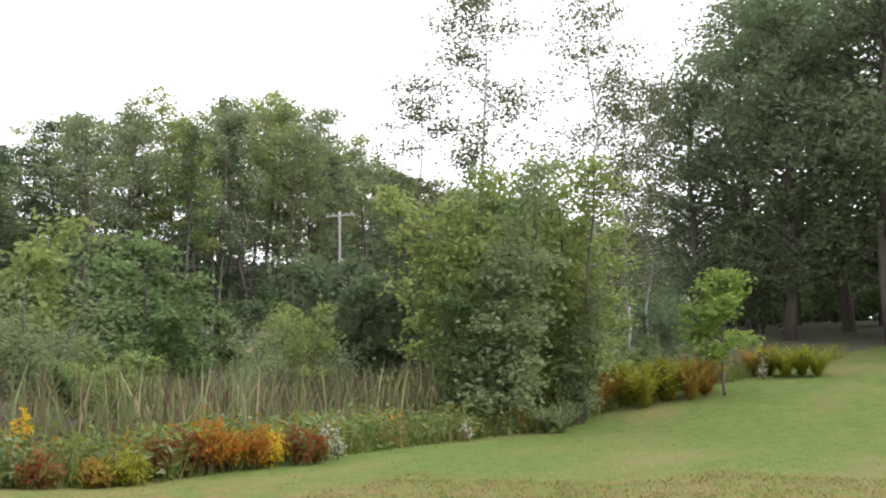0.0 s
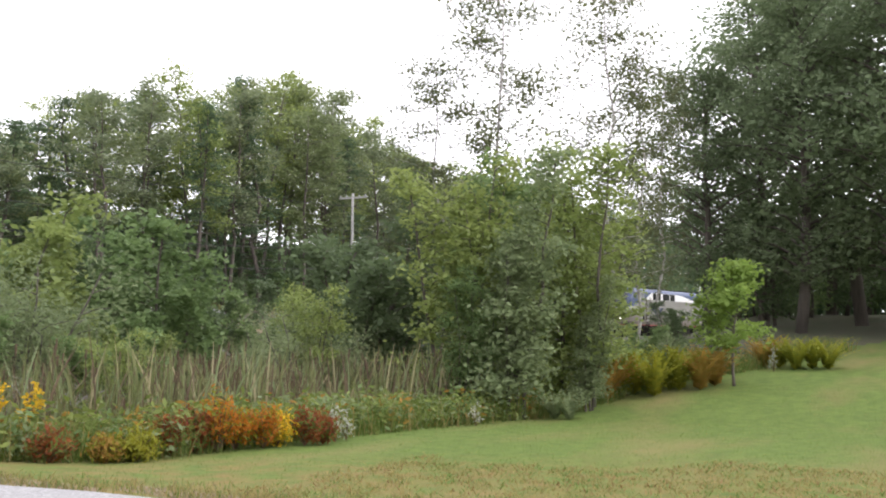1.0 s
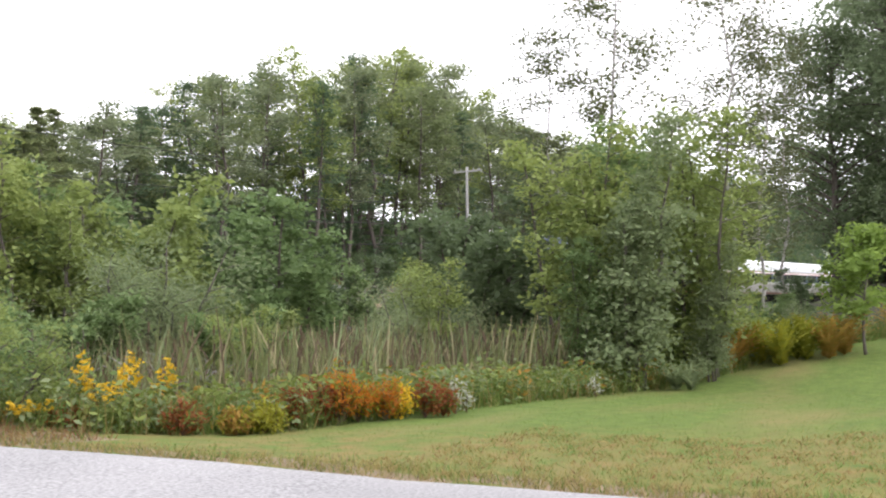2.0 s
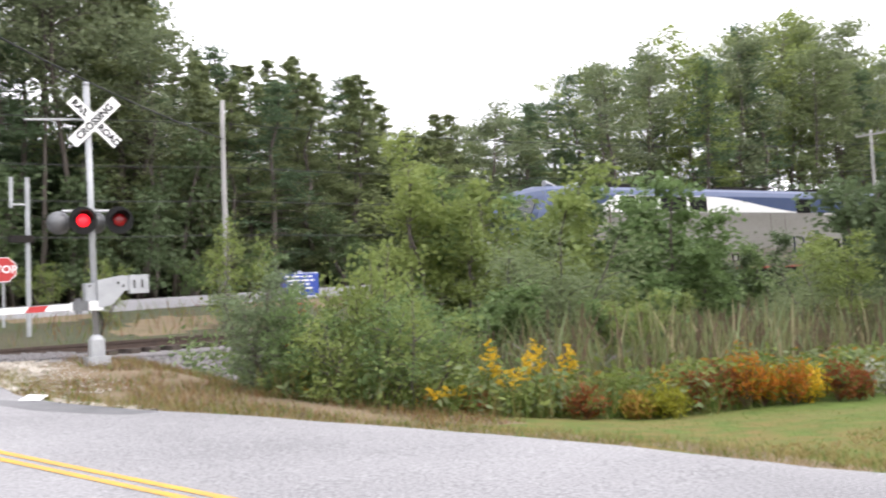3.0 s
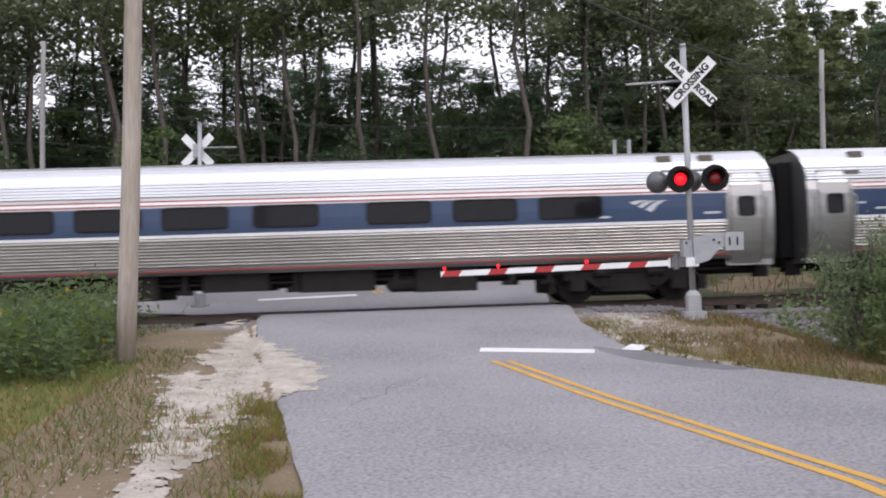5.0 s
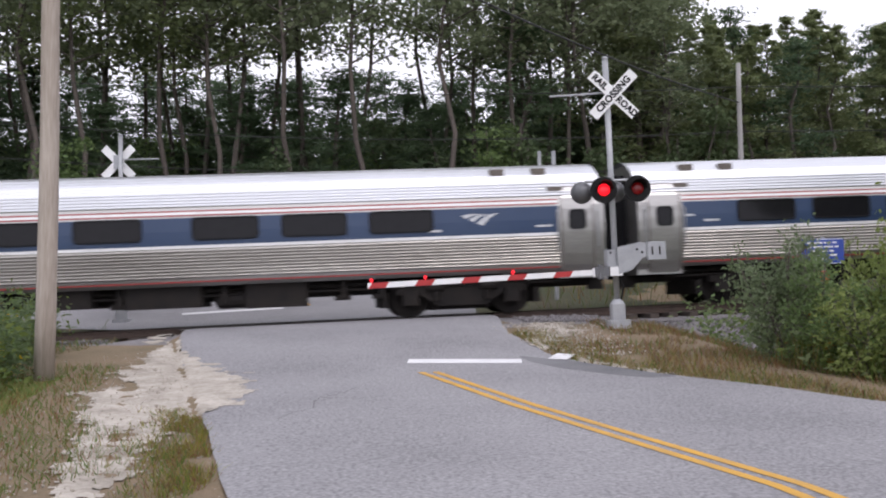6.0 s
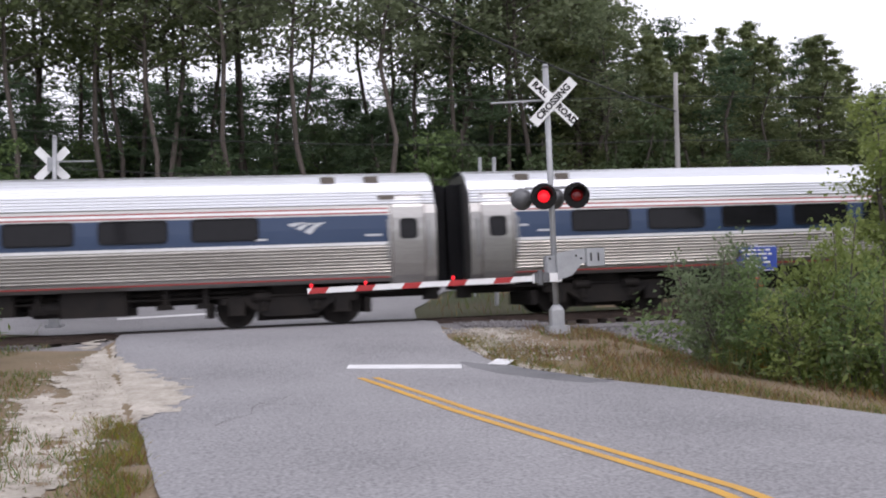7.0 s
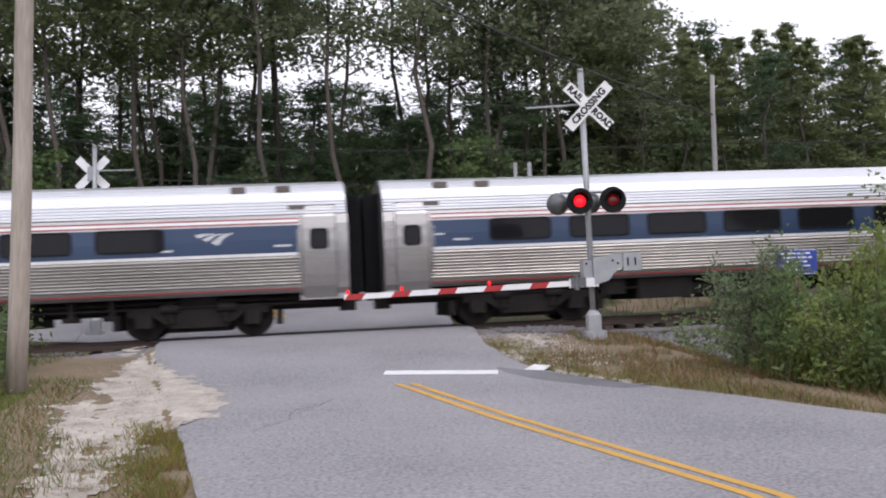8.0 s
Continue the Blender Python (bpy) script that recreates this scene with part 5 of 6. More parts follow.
ROADSIDE = [plant("roadside_bush", 1.9, 1.0, 0.04, "bush", 44, 60, 0.105, 110 + k, (L_OAK, L_MID, L_YEL)[k], BARK, 0.02, 0.34, 6, label=("grey-green leafy bush beside the track", "green leafy bush beside the track", "yellow-green leafy bush beside the track")[k], category="shrub", aspect=0.42, group="roadside bushes") for k in range(3)]
for i, b, d, k, w in ((0, 39.6, 17.4, 1.0, 0.9), (0, 38.6, 17.0, 1.04, 0.95), (1, 38.2, 16.4, 0.86, 0.9), (1, 38.0, 18.0, 0.85, 0.7), (1, 36.9, 16.0, 0.66, 0.8), (2, 35.2, 15.6, 0.72, 0.8), (2, 33.6, 16.4, 1.38, 0.85), (2, 32.6, 17.0, 1.25, 0.9), (1, 33.0, 15.3, 0.8, 0.9), (2, 34.9, 17.2, 1.2, 0.6), (2, 33.4, 16.6, 1.25, 0.6), (2, 31.4, 15.2, 0.85, 0.9), (1, 30.6, 16.6, 1.1, 0.95), (1, 29.2, 17.4, 1.0, 1.0), (2, 40.0, 32.5, 1.75, 1.3), (2, 46.5, 34.0, 1.1, 0.8)):
    place([ROADSIDE[i]], *spot(b - 1.5 if d < 20 else b, d), k * 1.08, w * 0.86)
for x in np.arange(-40, 30, 5.5):
    place([ROADSIDE[int(RNG.integers(1, 3))]], x + RNG.uniform(-2, 2), 39.8 + RNG.uniform(-0.6, 1.2), RNG.uniform(0.8, 1.5))
SAPLING = [plant("sapling", 3.5, 1.5, 0.24, "bush", 30, 95, 0.19, 105, L_BRIGHT, BARK, 0.045, 0.42, 1, label="bright green sapling beside the lawn")]
place(SAPLING, *spot(-16.1, 30), 1.0, 0.95)
retire(ASPENS + GREY_ASPENS + LARCHES + ROADSIDE + PINES + UNDER + OAKS + BIRCHES + THICKET + SHRUBS + WILLOWS + SAPLING)


# low growth: blades and sprays
def blade_field(name, pts, h, w, lean, mats, label, category, shares=None):
    n = len(pts)
    z = np.array([ground_z(x, y) for x, y in pts])
    hh = h * RNG.uniform(0.55, 1.15, n)
    a = RNG.uniform(0, 6.283, n)
    side = np.stack([np.cos(a), np.sin(a), np.zeros(n)], 1) * (w * RNG.uniform(0.6, 1.3, n))[:, None] / 2
    off = np.stack([*(RNG.normal(0, lean, (2, n)) * hh), hh], 1)
    b = np.stack([pts[:, 0], pts[:, 1], z - 0.02], 1)
    q = np.stack([b - side, b + side, b + off + side * 0.25, b + off - side * 0.25], 1)
    idx = RNG.choice(len(mats), n, p=shares)
    return tagged(new(name, quads(name, q, mats, idx)), label, category, kind="stuff")


def bent_reeds(name, pts, h, w, mats, label, category, shares):
    """Long blades of three lengths, some of them folded over near the top."""
    n = len(pts)
    b = np.stack([pts[:, 0], pts[:, 1], [ground_z(x, y) - 0.02 for x, y in pts]], 1)
    hh = (h * RNG.uniform(0.55, 1.15, n))[:, None]
    a = RNG.uniform(0, 6.283, n)
    side = np.stack([np.cos(a), np.sin(a), np.zeros(n)], 1) * (w * RNG.uniform(0.6, 1.4, n))[:, None] / 2
    out = np.concatenate([RNG.normal(0, 0.085, (n, 2)), np.zeros((n, 1))], 1) * hh
    up = np.array([0, 0, 1.0])
    fold = np.where(RNG.uniform(size=n) < 0.3, -0.22, 0.32)[:, None]
    p1, p2 = b + up * hh * 0.42 + out * 0.35, b + up * hh * 0.74 + out * 1.1
    p3 = p2 + up * hh * fold + out * 1.3
    q = np.concatenate([np.stack([b - side, b + side, p1 + side, p1 - side], 1), np.stack([p1 - side, p1 + side, p2 + side * 0.8, p2 - side * 0.8], 1), np.stack([p2 - side * 0.8, p2 + side * 0.8, p3 + side * 0.15, p3 - side * 0.15], 1)])
    idx = np.tile(RNG.choice(len(mats), n, p=shares), 3)
    return tagged(new(name, quads(name, q, mats, idx)), label, category, kind="stuff")


def strip(n, x0, x1, d0, d1):
    x = RNG.uniform(x0, x1, n)
    return np.stack([x, [veg_edge(a) + RNG.uniform(d0, d1) for a in x]], 1)


def leaf_field(name, pts, h, leaf, mats, label, category, shares=None, per=14, spread=0.16):
    """Leafy weeds: a column of small leaves on each foot point."""
    n = len(pts)
    cs = []
    z = np.array([ground_z(x, y) for x, y in pts])
    hh = h * RNG.uniform(0.45, 1.15, n)
    k = RNG.integers(0, n, n * per)
    f = RNG.uniform(0.1, 1, n * per)
    cs = np.stack([pts[k, 0], pts[k, 1], z[k] + hh[k] * f], 1) + RNG.normal(0, spread, (n * per, 3)) * np.array([1, 1, 0.4])
    q = leaf_quads(cs, leaf, leaf * 0.4, RNG)
    kind = RNG.choice(len(mats), n, p=shares)
    return tagged(new(name, quads(name, q, mats, kind[k])), label, category, kind="stuff")


reeds = strip(6500, 10.5, 25, 1.2, 7.5)
reeds = reeds[[noise.noise(Vector((x * 0.5, y * 0.5, 4))) > RNG.uniform(-0.75, 0.15) for x, y in reeds]]
bent_reeds("cattails", reeds, 1.7, 0.036, [L_REED, L_STRAW, L_GREY, L_DEAD], "tall dry cattails and reeds in the marsh", "reeds", (0.44, 0.12, 0.22, 0.22))
leaf_field("reed_undergrowth", strip(700, 10, 26, 2.2, 8), 1.0, 0.16, [L_GREY, L_WEED, L_REED], "grey-green growth among the reeds", "undergrowth", (0.45, 0.3, 0.25), 22, 0.2)
heads = strip(420, 11, 25, 1.6, 7)
s = Soup()
for x, y in heads:
    z = ground_z(x, y) + RNG.uniform(1.2, 1.75)
    dx, dy = RNG.normal(0, 0.03, 2)
    s.tube([(x, y, z - 1.2), (x + dx, y + dy, z)], [0.006, 0.005], 3, 0, False).tube([(x + dx, y + dy, z), (x + dx, y + dy, z + 0.16)], [0.017, 0.015], 5)
tagged(new("cattail_heads", mesh_of("cattail_heads", s.v, s.f, L_DEAD)), "brown cattail heads on thin stems", "reeds", kind="stuff")
leaf_field("weeds", strip(1900, 7.5, 33, 0.0, 2.0), 0.72, 0.15, [L_WEED, L_GREY, L_YEL, L_MID, L_FERN_BROWN], "tangled roadside weeds of mixed greens", "weeds", (0.4, 0.2, 0.2, 0.12, 0.08), 22)
leaf_field("marsh_undergrowth", strip(1700, 8.0, 36, 3.0, 9), 1.0, 0.17, [L_WEED, L_GREY, L_MID, L_DARK], "dense green marsh undergrowth", "undergrowth", (0.3, 0.3, 0.25, 0.15), 18, 0.25)
blade_field("tall_grass", strip(9000, 7.2, 40, -0.25, 1.2), 0.55, 0.018, 0.25, [L_WEED, L_DRY, L_GRASS], "tall uncut grass along the lawn's edge", "grass", (0.45, 0.25, 0.3))


def clump_plants(name, items, leaf_mats, label, category):
    """Arching fronds from one root, each plant a thing of its own."""
    for x, y, h, r, n, mi in items:
        p = thing(name, pose(x, y, ground_z(x, y)), label[mi], category, category + "s along the lawn")
        qs = []
        for _ in range(n):
            a, tip = RNG.uniform(0, 6.283), RNG.uniform(0.55, 1.1)
            d = np.array([math.cos(a), math.sin(a), 0.0])
            sd = np.array([-d[1], d[0], 0.0])
            L = RNG.uniform(0.5, 1.0) * r
            prev = None
            for k in range(9):
                f = k / 8
                c = d * L * f ** 1.2 + np.array([0, 0, h * tip * (1.25 * f - 0.45 * f * f)])
                if prev is not None:
                    w = 0.13 * h * (1.05 - f) + 0.02
                    for sg in (-1, 1):
                        e = c + sd * sg * w + np.array([0, 0, -0.03])
                        qs.append(np.stack([prev, (prev + c) / 2 + sd * sg * w * 0.45, e, c]))
                prev = c
        part("foliage", quads("foliage", np.array(qs), leaf_mats[mi]), p)


fronds = []
for b in np.linspace(-8.3, -15.2, 9):
    fronds.append((*spot(b + RNG.uniform(-0.3, 0.3), 27.2 + RNG.uniform(-0.6, 0.9) + (abs(b) - 8) * 0.35), 1.45, 1.1, 46, 1 if b > -10.0 or b < -14.2 else 0))
for b in np.linspace(-17.6, -20.8, 5):
    fronds.append((*spot(b, 34.5 + RNG.uniform(-0.5, 0.7)), 1.2, 1.0, 40, 1 if b > -18.0 else 0))
for b in (-6.5, -7.3):
    fronds.append((*spot(b, 24.0), 0.8, 0.7, 26, 2))
clump_plants("fern", fronds, [L_FERN, L_FERN_BROWN, L_GREY], ["yellow-green fern beside the lawn", "rusty brown fern beside the lawn", "green fern beside the lawn"], "fern")


def spray(name, x, y, h, r, n, m, label, group):
    p = thing(name, pose(x, y, ground_z(x, y)), label, "bush", group)
    stems, cs = Soup(), []
    for _ in range(n):
        a, q = RNG.uniform(0, 6.283), math.sqrt(RNG.uniform(0, 1))
        tip = np.array([math.cos(a) * r * q, math.sin(a) * r * q, h * RNG.uniform(0.6, 1.05) * (1 - 0.45 * q * q)])
        stems.tube([(0, 0, 0), tuple(tip * np.array([0.5, 0.5, 0.6])), tuple(tip)], [0.008, 0.006, 0.003], 3, caps=False)
        f = RNG.uniform(0.35, 1.02, 26)[:, None]
        cs.append(tip * np.concatenate([f, f, f ** 0.9], 1) + RNG.normal(0, 0.05, (26, 3)))
    part("stem", mesh_of("stem", stems.v, stems.f, L_DEAD), p)
    cs = np.concatenate(cs)
    pick = (RNG.uniform(size=len(cs)) < 0.3).astype(np.int32)
    part("foliage", quads("foliage", leaf_quads(cs, 0.10, 0.03, RNG, -0.6), [m, L_FERN if m is not L_RED else L_WEED], pick), p)


for b, d, h, r, m, lab in ((14.3, 15.6, 0.75, 0.45, L_RED, "dark red"), (13.0, 15.9, 0.8, 0.4, L_RED, "dark red"), (11.8, 15.9, 1.12, 0.48, L_ORANGE, "bright orange"), (10.9, 16.2, 0.9, 0.4, L_ORANGE, "bright orange"),
                           (9.4, 16.4, 0.85, 0.42, L_ORANGE, "orange and yellow"), (8.6, 16.7, 0.75, 0.35, L_GOLD, "golden yellow"), (7.2, 16.9, 0.72, 0.4, L_RED, "rusty red"), (6.2, 17.2, 0.65, 0.35, L_RED, "rusty red"),
                           (20.3, 14.7, 0.6, 0.4, L_RED, "dark red"), (16.0, 15.0, 0.55, 0.4, L_FERN, "yellow-green"), (17.5, 14.8, 0.5, 0.35, L_FERN_BROWN, "rusty"), (26.2, 15.1, 0.5, 0.35, L_RED, "dark red")):
    spray("autumn_bush", *spot(b, d), h * RNG.uniform(0.8, 0.95), r * 0.8, 46, m, lab + " autumn bush at the lawn's edge", "autumn bushes")


for b, d, h in ((5.5, 17.6, 0.85), (4.9, 17.9, 0.7), (-2.2, 21.5, 0.7), (-18.1, 33.5, 1.1)):
    spray("aster", *spot(b, d), h * 0.8, 0.16, 7, L_WHITE, "white-flowered aster among the weeds", "asters")


def dead_shrub(x, y, h, r):
    p = thing("dead_shrub", pose(x, y, ground_z(x, y)), "bare grey tangle of dead twigs", "shrub")
    for _ in range(46):
        a, q = RNG.uniform(0, 6.283), RNG.uniform(0.3, 1)
        tip = Vector((math.cos(a) * r * q, math.sin(a) * r * q, h * RNG.uniform(0.35, 1.0)))
        mid = tip * 0.5 + Vector((RNG.normal(0, 0.12), RNG.normal(0, 0.12), 0.25 * h))
        tw = Soup().tube([(0, 0, 0), mid, tip, tip + Vector((RNG.normal(0, 0.2), RNG.normal(0, 0.2), -0.15))], [0.018, 0.013, 0.008, 0.004], 4, caps=False)
        part("twig", mesh_of("twig", tw.v, tw.f, DEAD_WOOD), p)


dead_shrub(*spot(21.0, 18.2), 1.5, 1.3)
dead_shrub(*spot(19.6, 18.6), 1.3, 1.1)


def goldenrod(x, y, h):
    p = thing("goldenrod", pose(x, y, ground_z(x, y)), "goldenrod with yellow flower plumes", "flower", "goldenrods")
    for _ in range(3):
        tx, ty = RNG.normal(0, 0.12, 2)
        hh = h * RNG.uniform(0.75, 1.05)
        s, cs = Soup(), []
        s.tube([(0, 0, 0), (tx * 0.5, ty * 0.5, hh * 0.6), (tx, ty, hh)], [0.008, 0.006, 0.004], 4, caps=False)
        for k in range(9):
            a = RNG.uniform(0, 6.283)
            q = 0.60 + 0.40 * k / 9
            f = np.linspace(0, 1, 10)[:, None]
            cs.append(np.array([tx * q, ty * q, hh * q]) + np.array([math.cos(a), math.sin(a), 0.3]) * 0.17 * (1.5 - q) * f + RNG.normal(0, 0.012, (10, 3)))
        f = RNG.uniform(0.1, 0.7, 40)[:, None]
        ls = np.array([tx, ty, hh]) * f + RNG.normal(0, 0.05, (40, 3)) * np.array([1, 1, 0.3])
        st = part("stalk", mesh_of("stalk", s.v, s.f, L_WEED), p)
        part("foliage", quads("foliage", leaf_quads(ls, 0.10, 0.02, RNG), L_WEED), st)
        part("plume", quads("plume", leaf_quads(np.concatenate(cs), 0.055, 0.045, RNG), L_GOLD), st, label="golden yellow flower plume")


for b, d, h in ((25.7, 15.2, 1.1), (23.9, 14.9, 0.85), (22.9, 15.3, 1.25), (27.9, 14.9, 0.5), (21.4, 15.8, 1.15)):
    goldenrod(*spot(b, d), h)
# weeds and grass by the pole, verges and lawn
left = np.stack([RNG.uniform(-7.5, -3.7, 700), RNG.uniform(13.2, 19.5, 700)], 1)
leaf_field("weeds", left[left[:, 0] < -3.9 - 0.08 * (left[:, 1] - 13)], 1.0, 0.14, [L_WEED, L_MID, L_DARK, L_GOLD], "leafy weeds round the utility pole", "weeds", (0.22, 0.3, 0.465, 0.015), 24)
verge = []
for y in RNG.uniform(1.0, 20, 9000):
    r = road_edges(y)[1]
    verge.append((r + 0.05 + abs(RNG.normal(0, 0.45)), y))
blade_field("verge_grass", np.array(verge), 0.10, 0.012, 0.5, [L_DRY, L_GRASS, L_DEAD], "short dry grass along the road's edge", "grass", (0.6, 0.3, 0.1))
dry = np.stack([RNG.uniform(4.3, 9, 14000), RNG.uniform(10.5, 21.2, 14000)], 1)
dry = dry[[x > road_edges(y)[1] + 0.15 and not (x < 5.9 and y > 18.0) and noise.noise(Vector((x * 0.9, y * 0.9, 6))) > -0.25 for x, y in dry]]
blade_field("dry_verge", dry, 0.15, 0.016, 0.6, [L_DRY, L_RUST, L_GRASS, L_DEAD], "dry brown grass between the road and the signal", "grass", (0.25, 0.36, 0.19, 0.20))
lawn = np.stack([RNG.uniform(8.5, 30, 45000), RNG.uniform(-6, 10, 45000)], 1)
lawn = lawn[[x > road_edges(y)[1] + 0.5 and y < veg_edge(x) + 0.3 for x, y in lawn]]
blade_field("lawn_grass", lawn, 0.045, 0.010, 0.6, [L_GRASS, L_DRY], "short mown lawn grass", "grass", (0.86, 0.14))
straw = np.stack([RNG.uniform(8.5, 17, 60000), RNG.uniform(-8, 7, 60000)], 1)
straw = straw[[9.5 < math.hypot(x, y) < 15.2 + 1.5 * noise.noise(Vector((x * 0.6, y * 0.6, 2))) and x > road_edges(y)[1] + 0.4 and noise.noise(Vector((x * 2, y * 3, 5))) > RNG.uniform(-0.5, 0.4) for x, y in straw]]
blade_field("dry_lawn_grass", straw, 0.065, 0.02, 0.9, [L_DRY, L_RUST, L_GRASS], "straw-brown patches of dry mown grass", "grass", (0.62, 0.13, 0.25))
lv = np.stack([RNG.uniform(-9, -0.9, 34000), RNG.uniform(5, 21, 34000)], 1)
lv = lv[[x < road_edges(y)[0] - 0.25 and y < (20.4 if x < -3.2 else 19.0) + 0.4 * math.sin(x * 2) and noise.noise(Vector((x * 0.5, y * 0.25, 9))) > (-0.9 if x > -1.5 and y < 12.3 else 0.22 if -2.8 < x else -0.35 if x > -4.6 else -0.7) for x, y in lv]]
blade_field("verge_grass", lv, 0.12, 0.013, 0.55, [L_DRY, L_GRASS, L_WEED, L_RUST], "patchy grass on the sandy shoulder", "grass", (0.14, 0.48, 0.14, 0.24))
edge = []
for y in RNG.uniform(4.5, 12.6, 7000):
    x = road_edges(y)[0] - 0.02 - abs(RNG.normal(0, 0.30))
    if noise.noise(Vector((x * 2, y * 1.2, 3))) > -0.22:
        edge.append((x, y))
blade_field("verge_grass", np.array(edge), 0.10, 0.012, 0.6, [L_DRY, L_FERN, L_RUST, L_WEED], "ochre grass tufts along the asphalt's edge", "grass", (0.34, 0.2, 0.26, 0.2))
fv = np.stack([RNG.uniform(-40, 60, 12000), RNG.uniform(28, 48, 12000)], 1)
fv = fv[[not (road_edges(y)[0] - 0.3 < x < road_edges(y)[1] + 0.3) for x, y in fv]]
blade_field("tall_grass", fv, 0.5, 0.03, 0.3, [L_WEED, L_RUST, L_DRY], "rough brown grass beyond the track", "grass", (0.45, 0.3, 0.25))


# ---- sandy shoulders beside the road ----
def patch(name, centre, rx, ry, turn, material, label, lift=0.02, seed=0):
    ring, n = [], 40
    vs = [(centre[0], centre[1])]
    for k in range(n):
        a = 2 * math.pi * k / n
        w = 1 + 0.28 * noise.noise(Vector((math.cos(a) * 1.7 + seed, math.sin(a) * 1.7, seed)))
        x, y = rx * w * math.cos(a), ry * w * math.sin(a)
        c, s_ = math.cos(radians(turn)), math.sin(radians(turn))
        vs.append((centre[0] + x * c - y * s_, centre[1] + x * s_ + y * c))
    rings = []
    for q in (0.33, 0.66, 1.0):
        rings.append([(centre[0] + (x - centre[0]) * q, centre[1] + (y - centre[1]) * q) for x, y in vs[1:]])
    pts = [vs[0]] + [p for r in rings for p in r]
    z3 = []
    for i, (x, y) in enumerate(pts):
        l, r = road_edges(y)
        onroad = l - 0.05 < x < r + 0.05
        z = max(ground_z(x, y), road_z(x, y) if onroad else -9) + lift
        z3.append((x, y, z - (0.03 if i > 2 * n else 0)))
    fs = [(0, 1 + k, 1 + (k + 1) % n) for k in range(n)]
    for j in (0, 1):
        fs += [(1 + j * n + k, 1 + (j + 1) * n + k, 1 + (j + 1) * n + (k + 1) % n, 1 + j * n + (k + 1) % n) for k in range(n)]
    return tagged(new(name, mesh_of(name, z3, fs, material, smooth=True)), label, "shoulder", kind="structure")


def sand_cells(x0, x1, y0, y1, cell, mask, label):
    """A thin spread of sand: the small cells of a grid where the mask holds, so that its rim is ragged."""
    nx, ny = int((x1 - x0) / cell), int((y1 - y0) / cell)
    ids, vs, fs = {}, [], []

    def corner(i, j):
        if (i, j) not in ids:
            x, y = x0 + i * cell + 0.35 * cell * noise.noise(Vector((i * 0.7, j * 0.7, 5))), y0 + j * cell + 0.35 * cell * noise.noise(Vector((i * 0.7, j * 0.7, 8)))
            l, r = road_edges(y)
            on = l - 0.03 < x < r + 0.03
            z = road_z(x, y) + 0.005 if on else ground_z(x, y) + 0.012 + 0.012 * noise.noise(Vector((x * 4, y * 4, 2)))
            ids[i, j] = len(vs)
            vs.append((x, y, z))
        return ids[i, j]

    for j in range(ny):
        for i in range(nx):
            x, y = x0 + (i + 0.5) * cell, y0 + (j + 0.5) * cell
            rough = 0.55 * noise.noise(Vector((x * 1.1, y * 0.9, 0))) + 0.5 * noise.noise(Vector((x * 3.5, y * 3.0, 1))) + 0.35 * noise.noise(Vector((x * 9, y * 7, 2)))
            if mask(x, y) + rough > 0.12:
                fs.append((corner(i, j), corner(i + 1, j), corner(i + 1, j + 1), corner(i, j + 1)))
    tagged(new("sand_shoulder", mesh_of("sand_shoulder", vs, fs, SAND, smooth=True)), label, "shoulder", kind="structure")


def path_mask(x, y):
    xl = lerp(y, (5, 8.7, 12, 15, 17, 18.5, 20), (-1.6, -2.15, -2.6, -2.75, -2.75, -2.6, -2.5))
    xr = lerp(y, (5, 8.7, 10.9, 12.4, 13.0, 14.6, 15.4, 16.6, 18.5, 20), (-1.2, -1.45, -1.3, -1.1, -0.55, -0.55, -0.8, -1.4, -2.1, -2.3))
    c, h = (xl + xr) / 2, (xr - xl) / 2
    return min(0.8, 1.25 * (1 - abs(x - c) / h)) - (0.25 if y < 12 else 0.0)


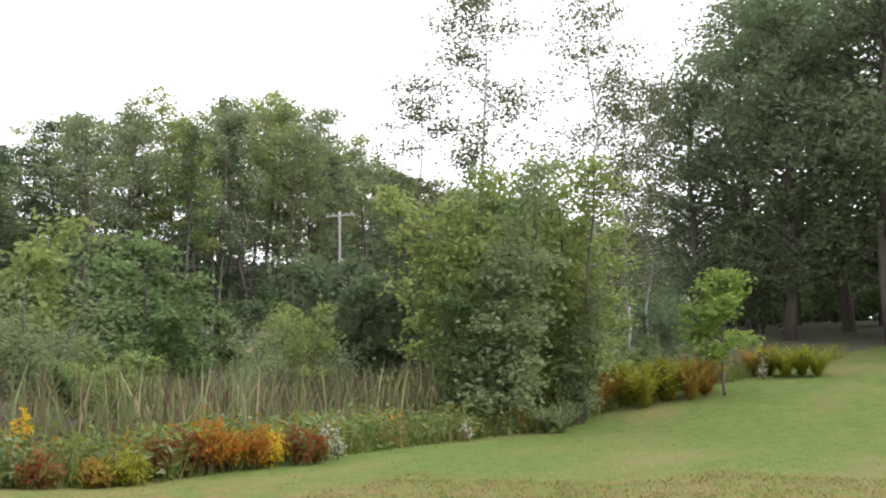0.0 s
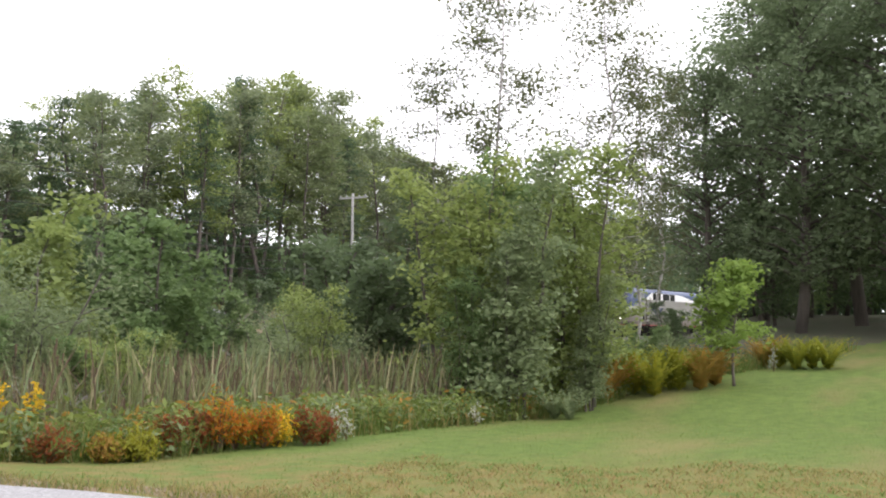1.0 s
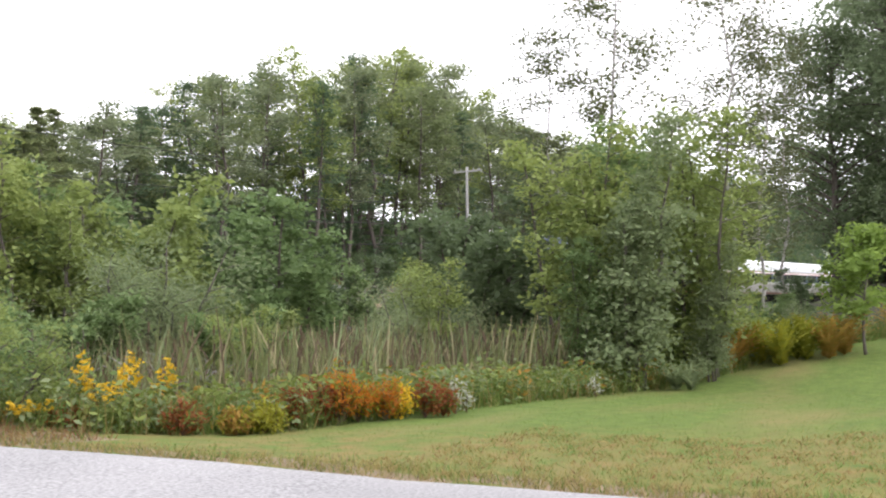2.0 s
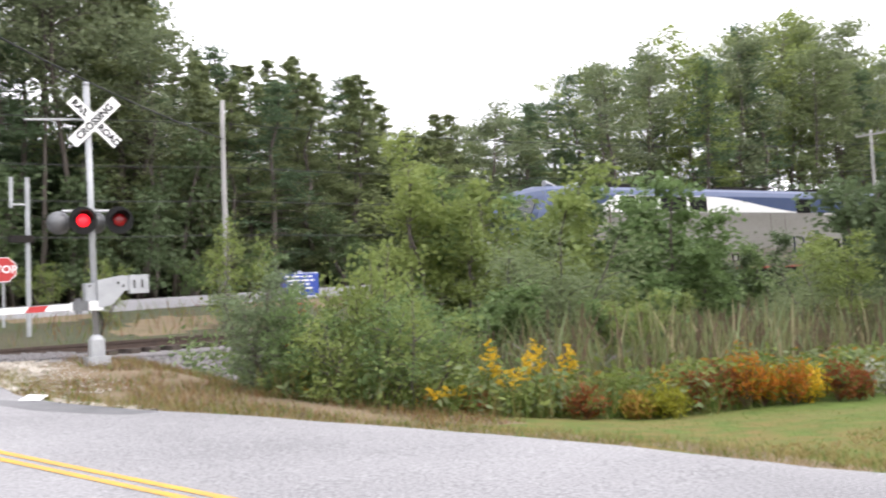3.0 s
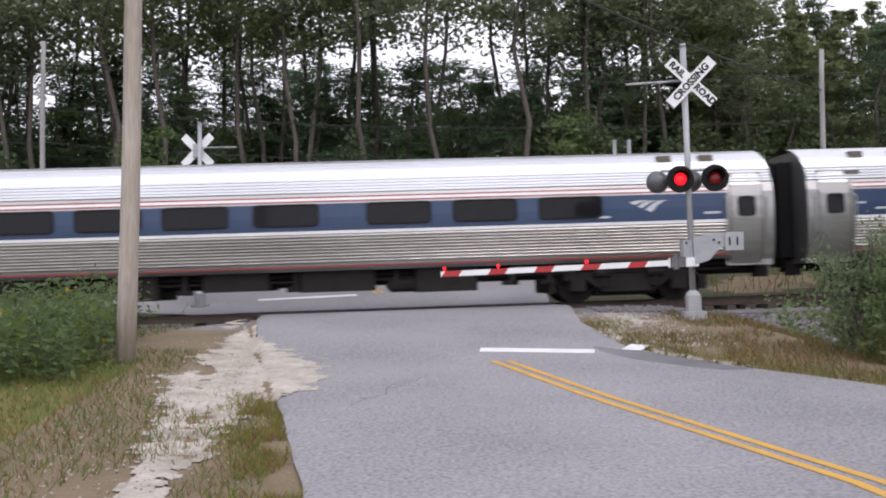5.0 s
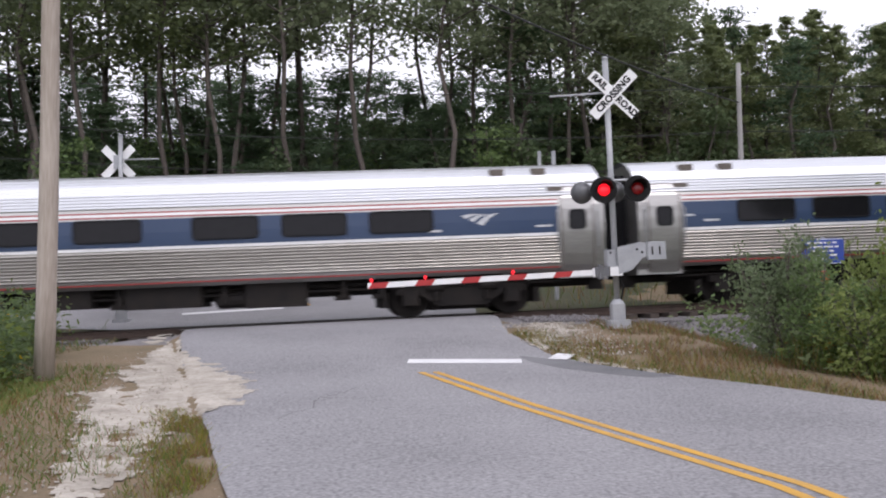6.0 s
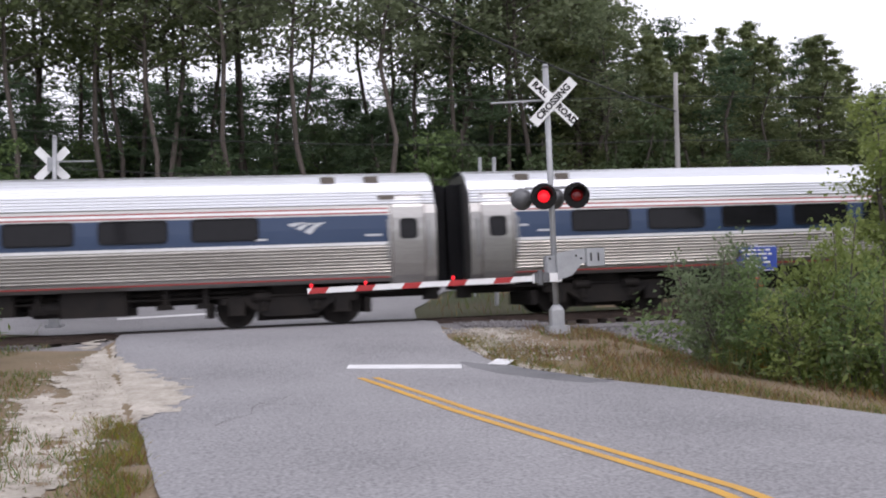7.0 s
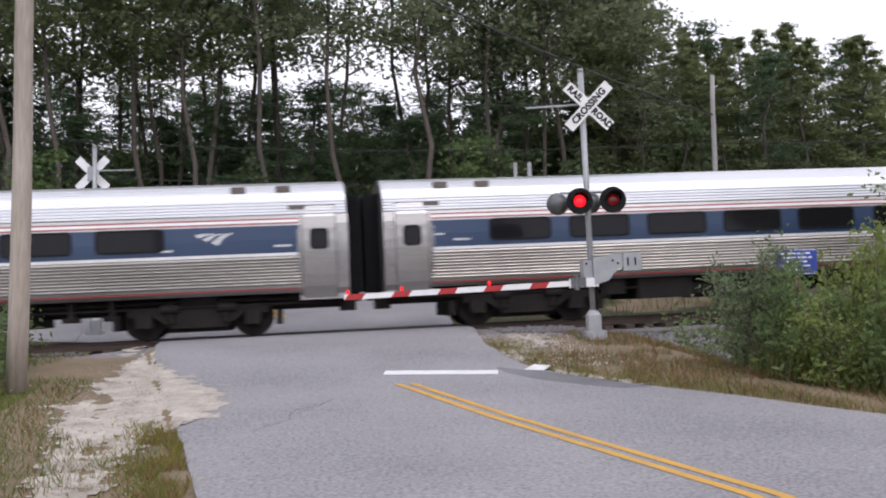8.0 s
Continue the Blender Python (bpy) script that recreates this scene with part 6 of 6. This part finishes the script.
sand_cells(-3.6, 0.2, 5.2, 20, 0.06, path_mask, "pale sandy shoulder washed over the asphalt's edge")
sand_cells(3.7, 6.4, 14.2, 21.8, 0.06, lambda x, y: 0.5 - abs(x - lerp(y, (14.2, 16, 18, 20, 21.8), (5.3, 4.6, 4.3, 5.0, 5.2))) / lerp(y, (14.2, 17, 20, 21.8), (0.25, 0.3, 0.8, 0.7)), "pale sand and rubble along the road's edge")
sand_cells(-3.7, -2.2, 19.6, 23.2, 0.06, lambda x, y: 0.45 - abs(x + 2.85) / 0.5, "pale sand beside the track bed")
patch("asphalt_patch", (4.3, 15.2), 0.5, 2.1, 27, ASPHALT_PATCH, "darker asphalt repair at the road's edge", 0.005, 6)


# ---- loose grains and tufts over the sand ----
def shoulder_area():
    y = RNG.uniform(6, 18.5)
    return RNG.normal(-1.9, 0.7), y


stones("gravel", 1500, shoulder_area, 0.018, SAND, "pale loose gravel scattered on the shoulder", 0.01)
stones("gravel", 900, lambda: (RNG.normal(4.9, 0.5), RNG.uniform(16.5, 21.5)), 0.03, SAND, "pale rubble beside the road and mast", 0.02)


# ---- what moves: the train runs down the line ----
def motions():
    # seconds and the place of the locomotive's front along the track
    run = [(0.0, 107.5), (0.5, 93.5), (1.0, 79.5), (1.5, 65.3), (2.0, 51.0), (2.5, 36.5), (3.0, 21.0)]
    late = {3.5: 0.1, 4.0: 0.12, 5.5: -0.18, 6.0: 0.3, 6.5: 0.45, 7.0: 0.2, 7.5: 0.1, 8.0: -0.18}
    run += [(t, 106.5 - 28.6 * t + late.get(t, 0.0)) for t in np.arange(3.5, 8.01, 0.5)]
    xs = np.arange(-140.0, 320.0, 1.0)
    ys = np.array([track_y(x) for x in xs])
    arc = np.concatenate([[0.0], np.cumsum(np.hypot(1.0, np.diff(ys)))]) - 140.0
    def on_track(s, length):
        a, b = (float(np.interp(q, arc, xs)) for q in (s, s + length))
        turn = math.degrees(math.atan2(track_y(b) - track_y(a), b - a))
        tilt = -math.degrees(math.atan2(rail_z(b) - rail_z(a), b - a))
        return pose(a, track_y(a), rail_z(a), 0, tilt, turn)

    for ob, off, length in zip([LOCO] + CARS, [0.0] + [LOCO_LEN + CAR_LEN * k for k in range(5)], [LOCO_LEN] + [CAR_LEN] * 5):
        walk(ob, [(float(t), on_track(x + off, length)) for t, x in run])


motions()
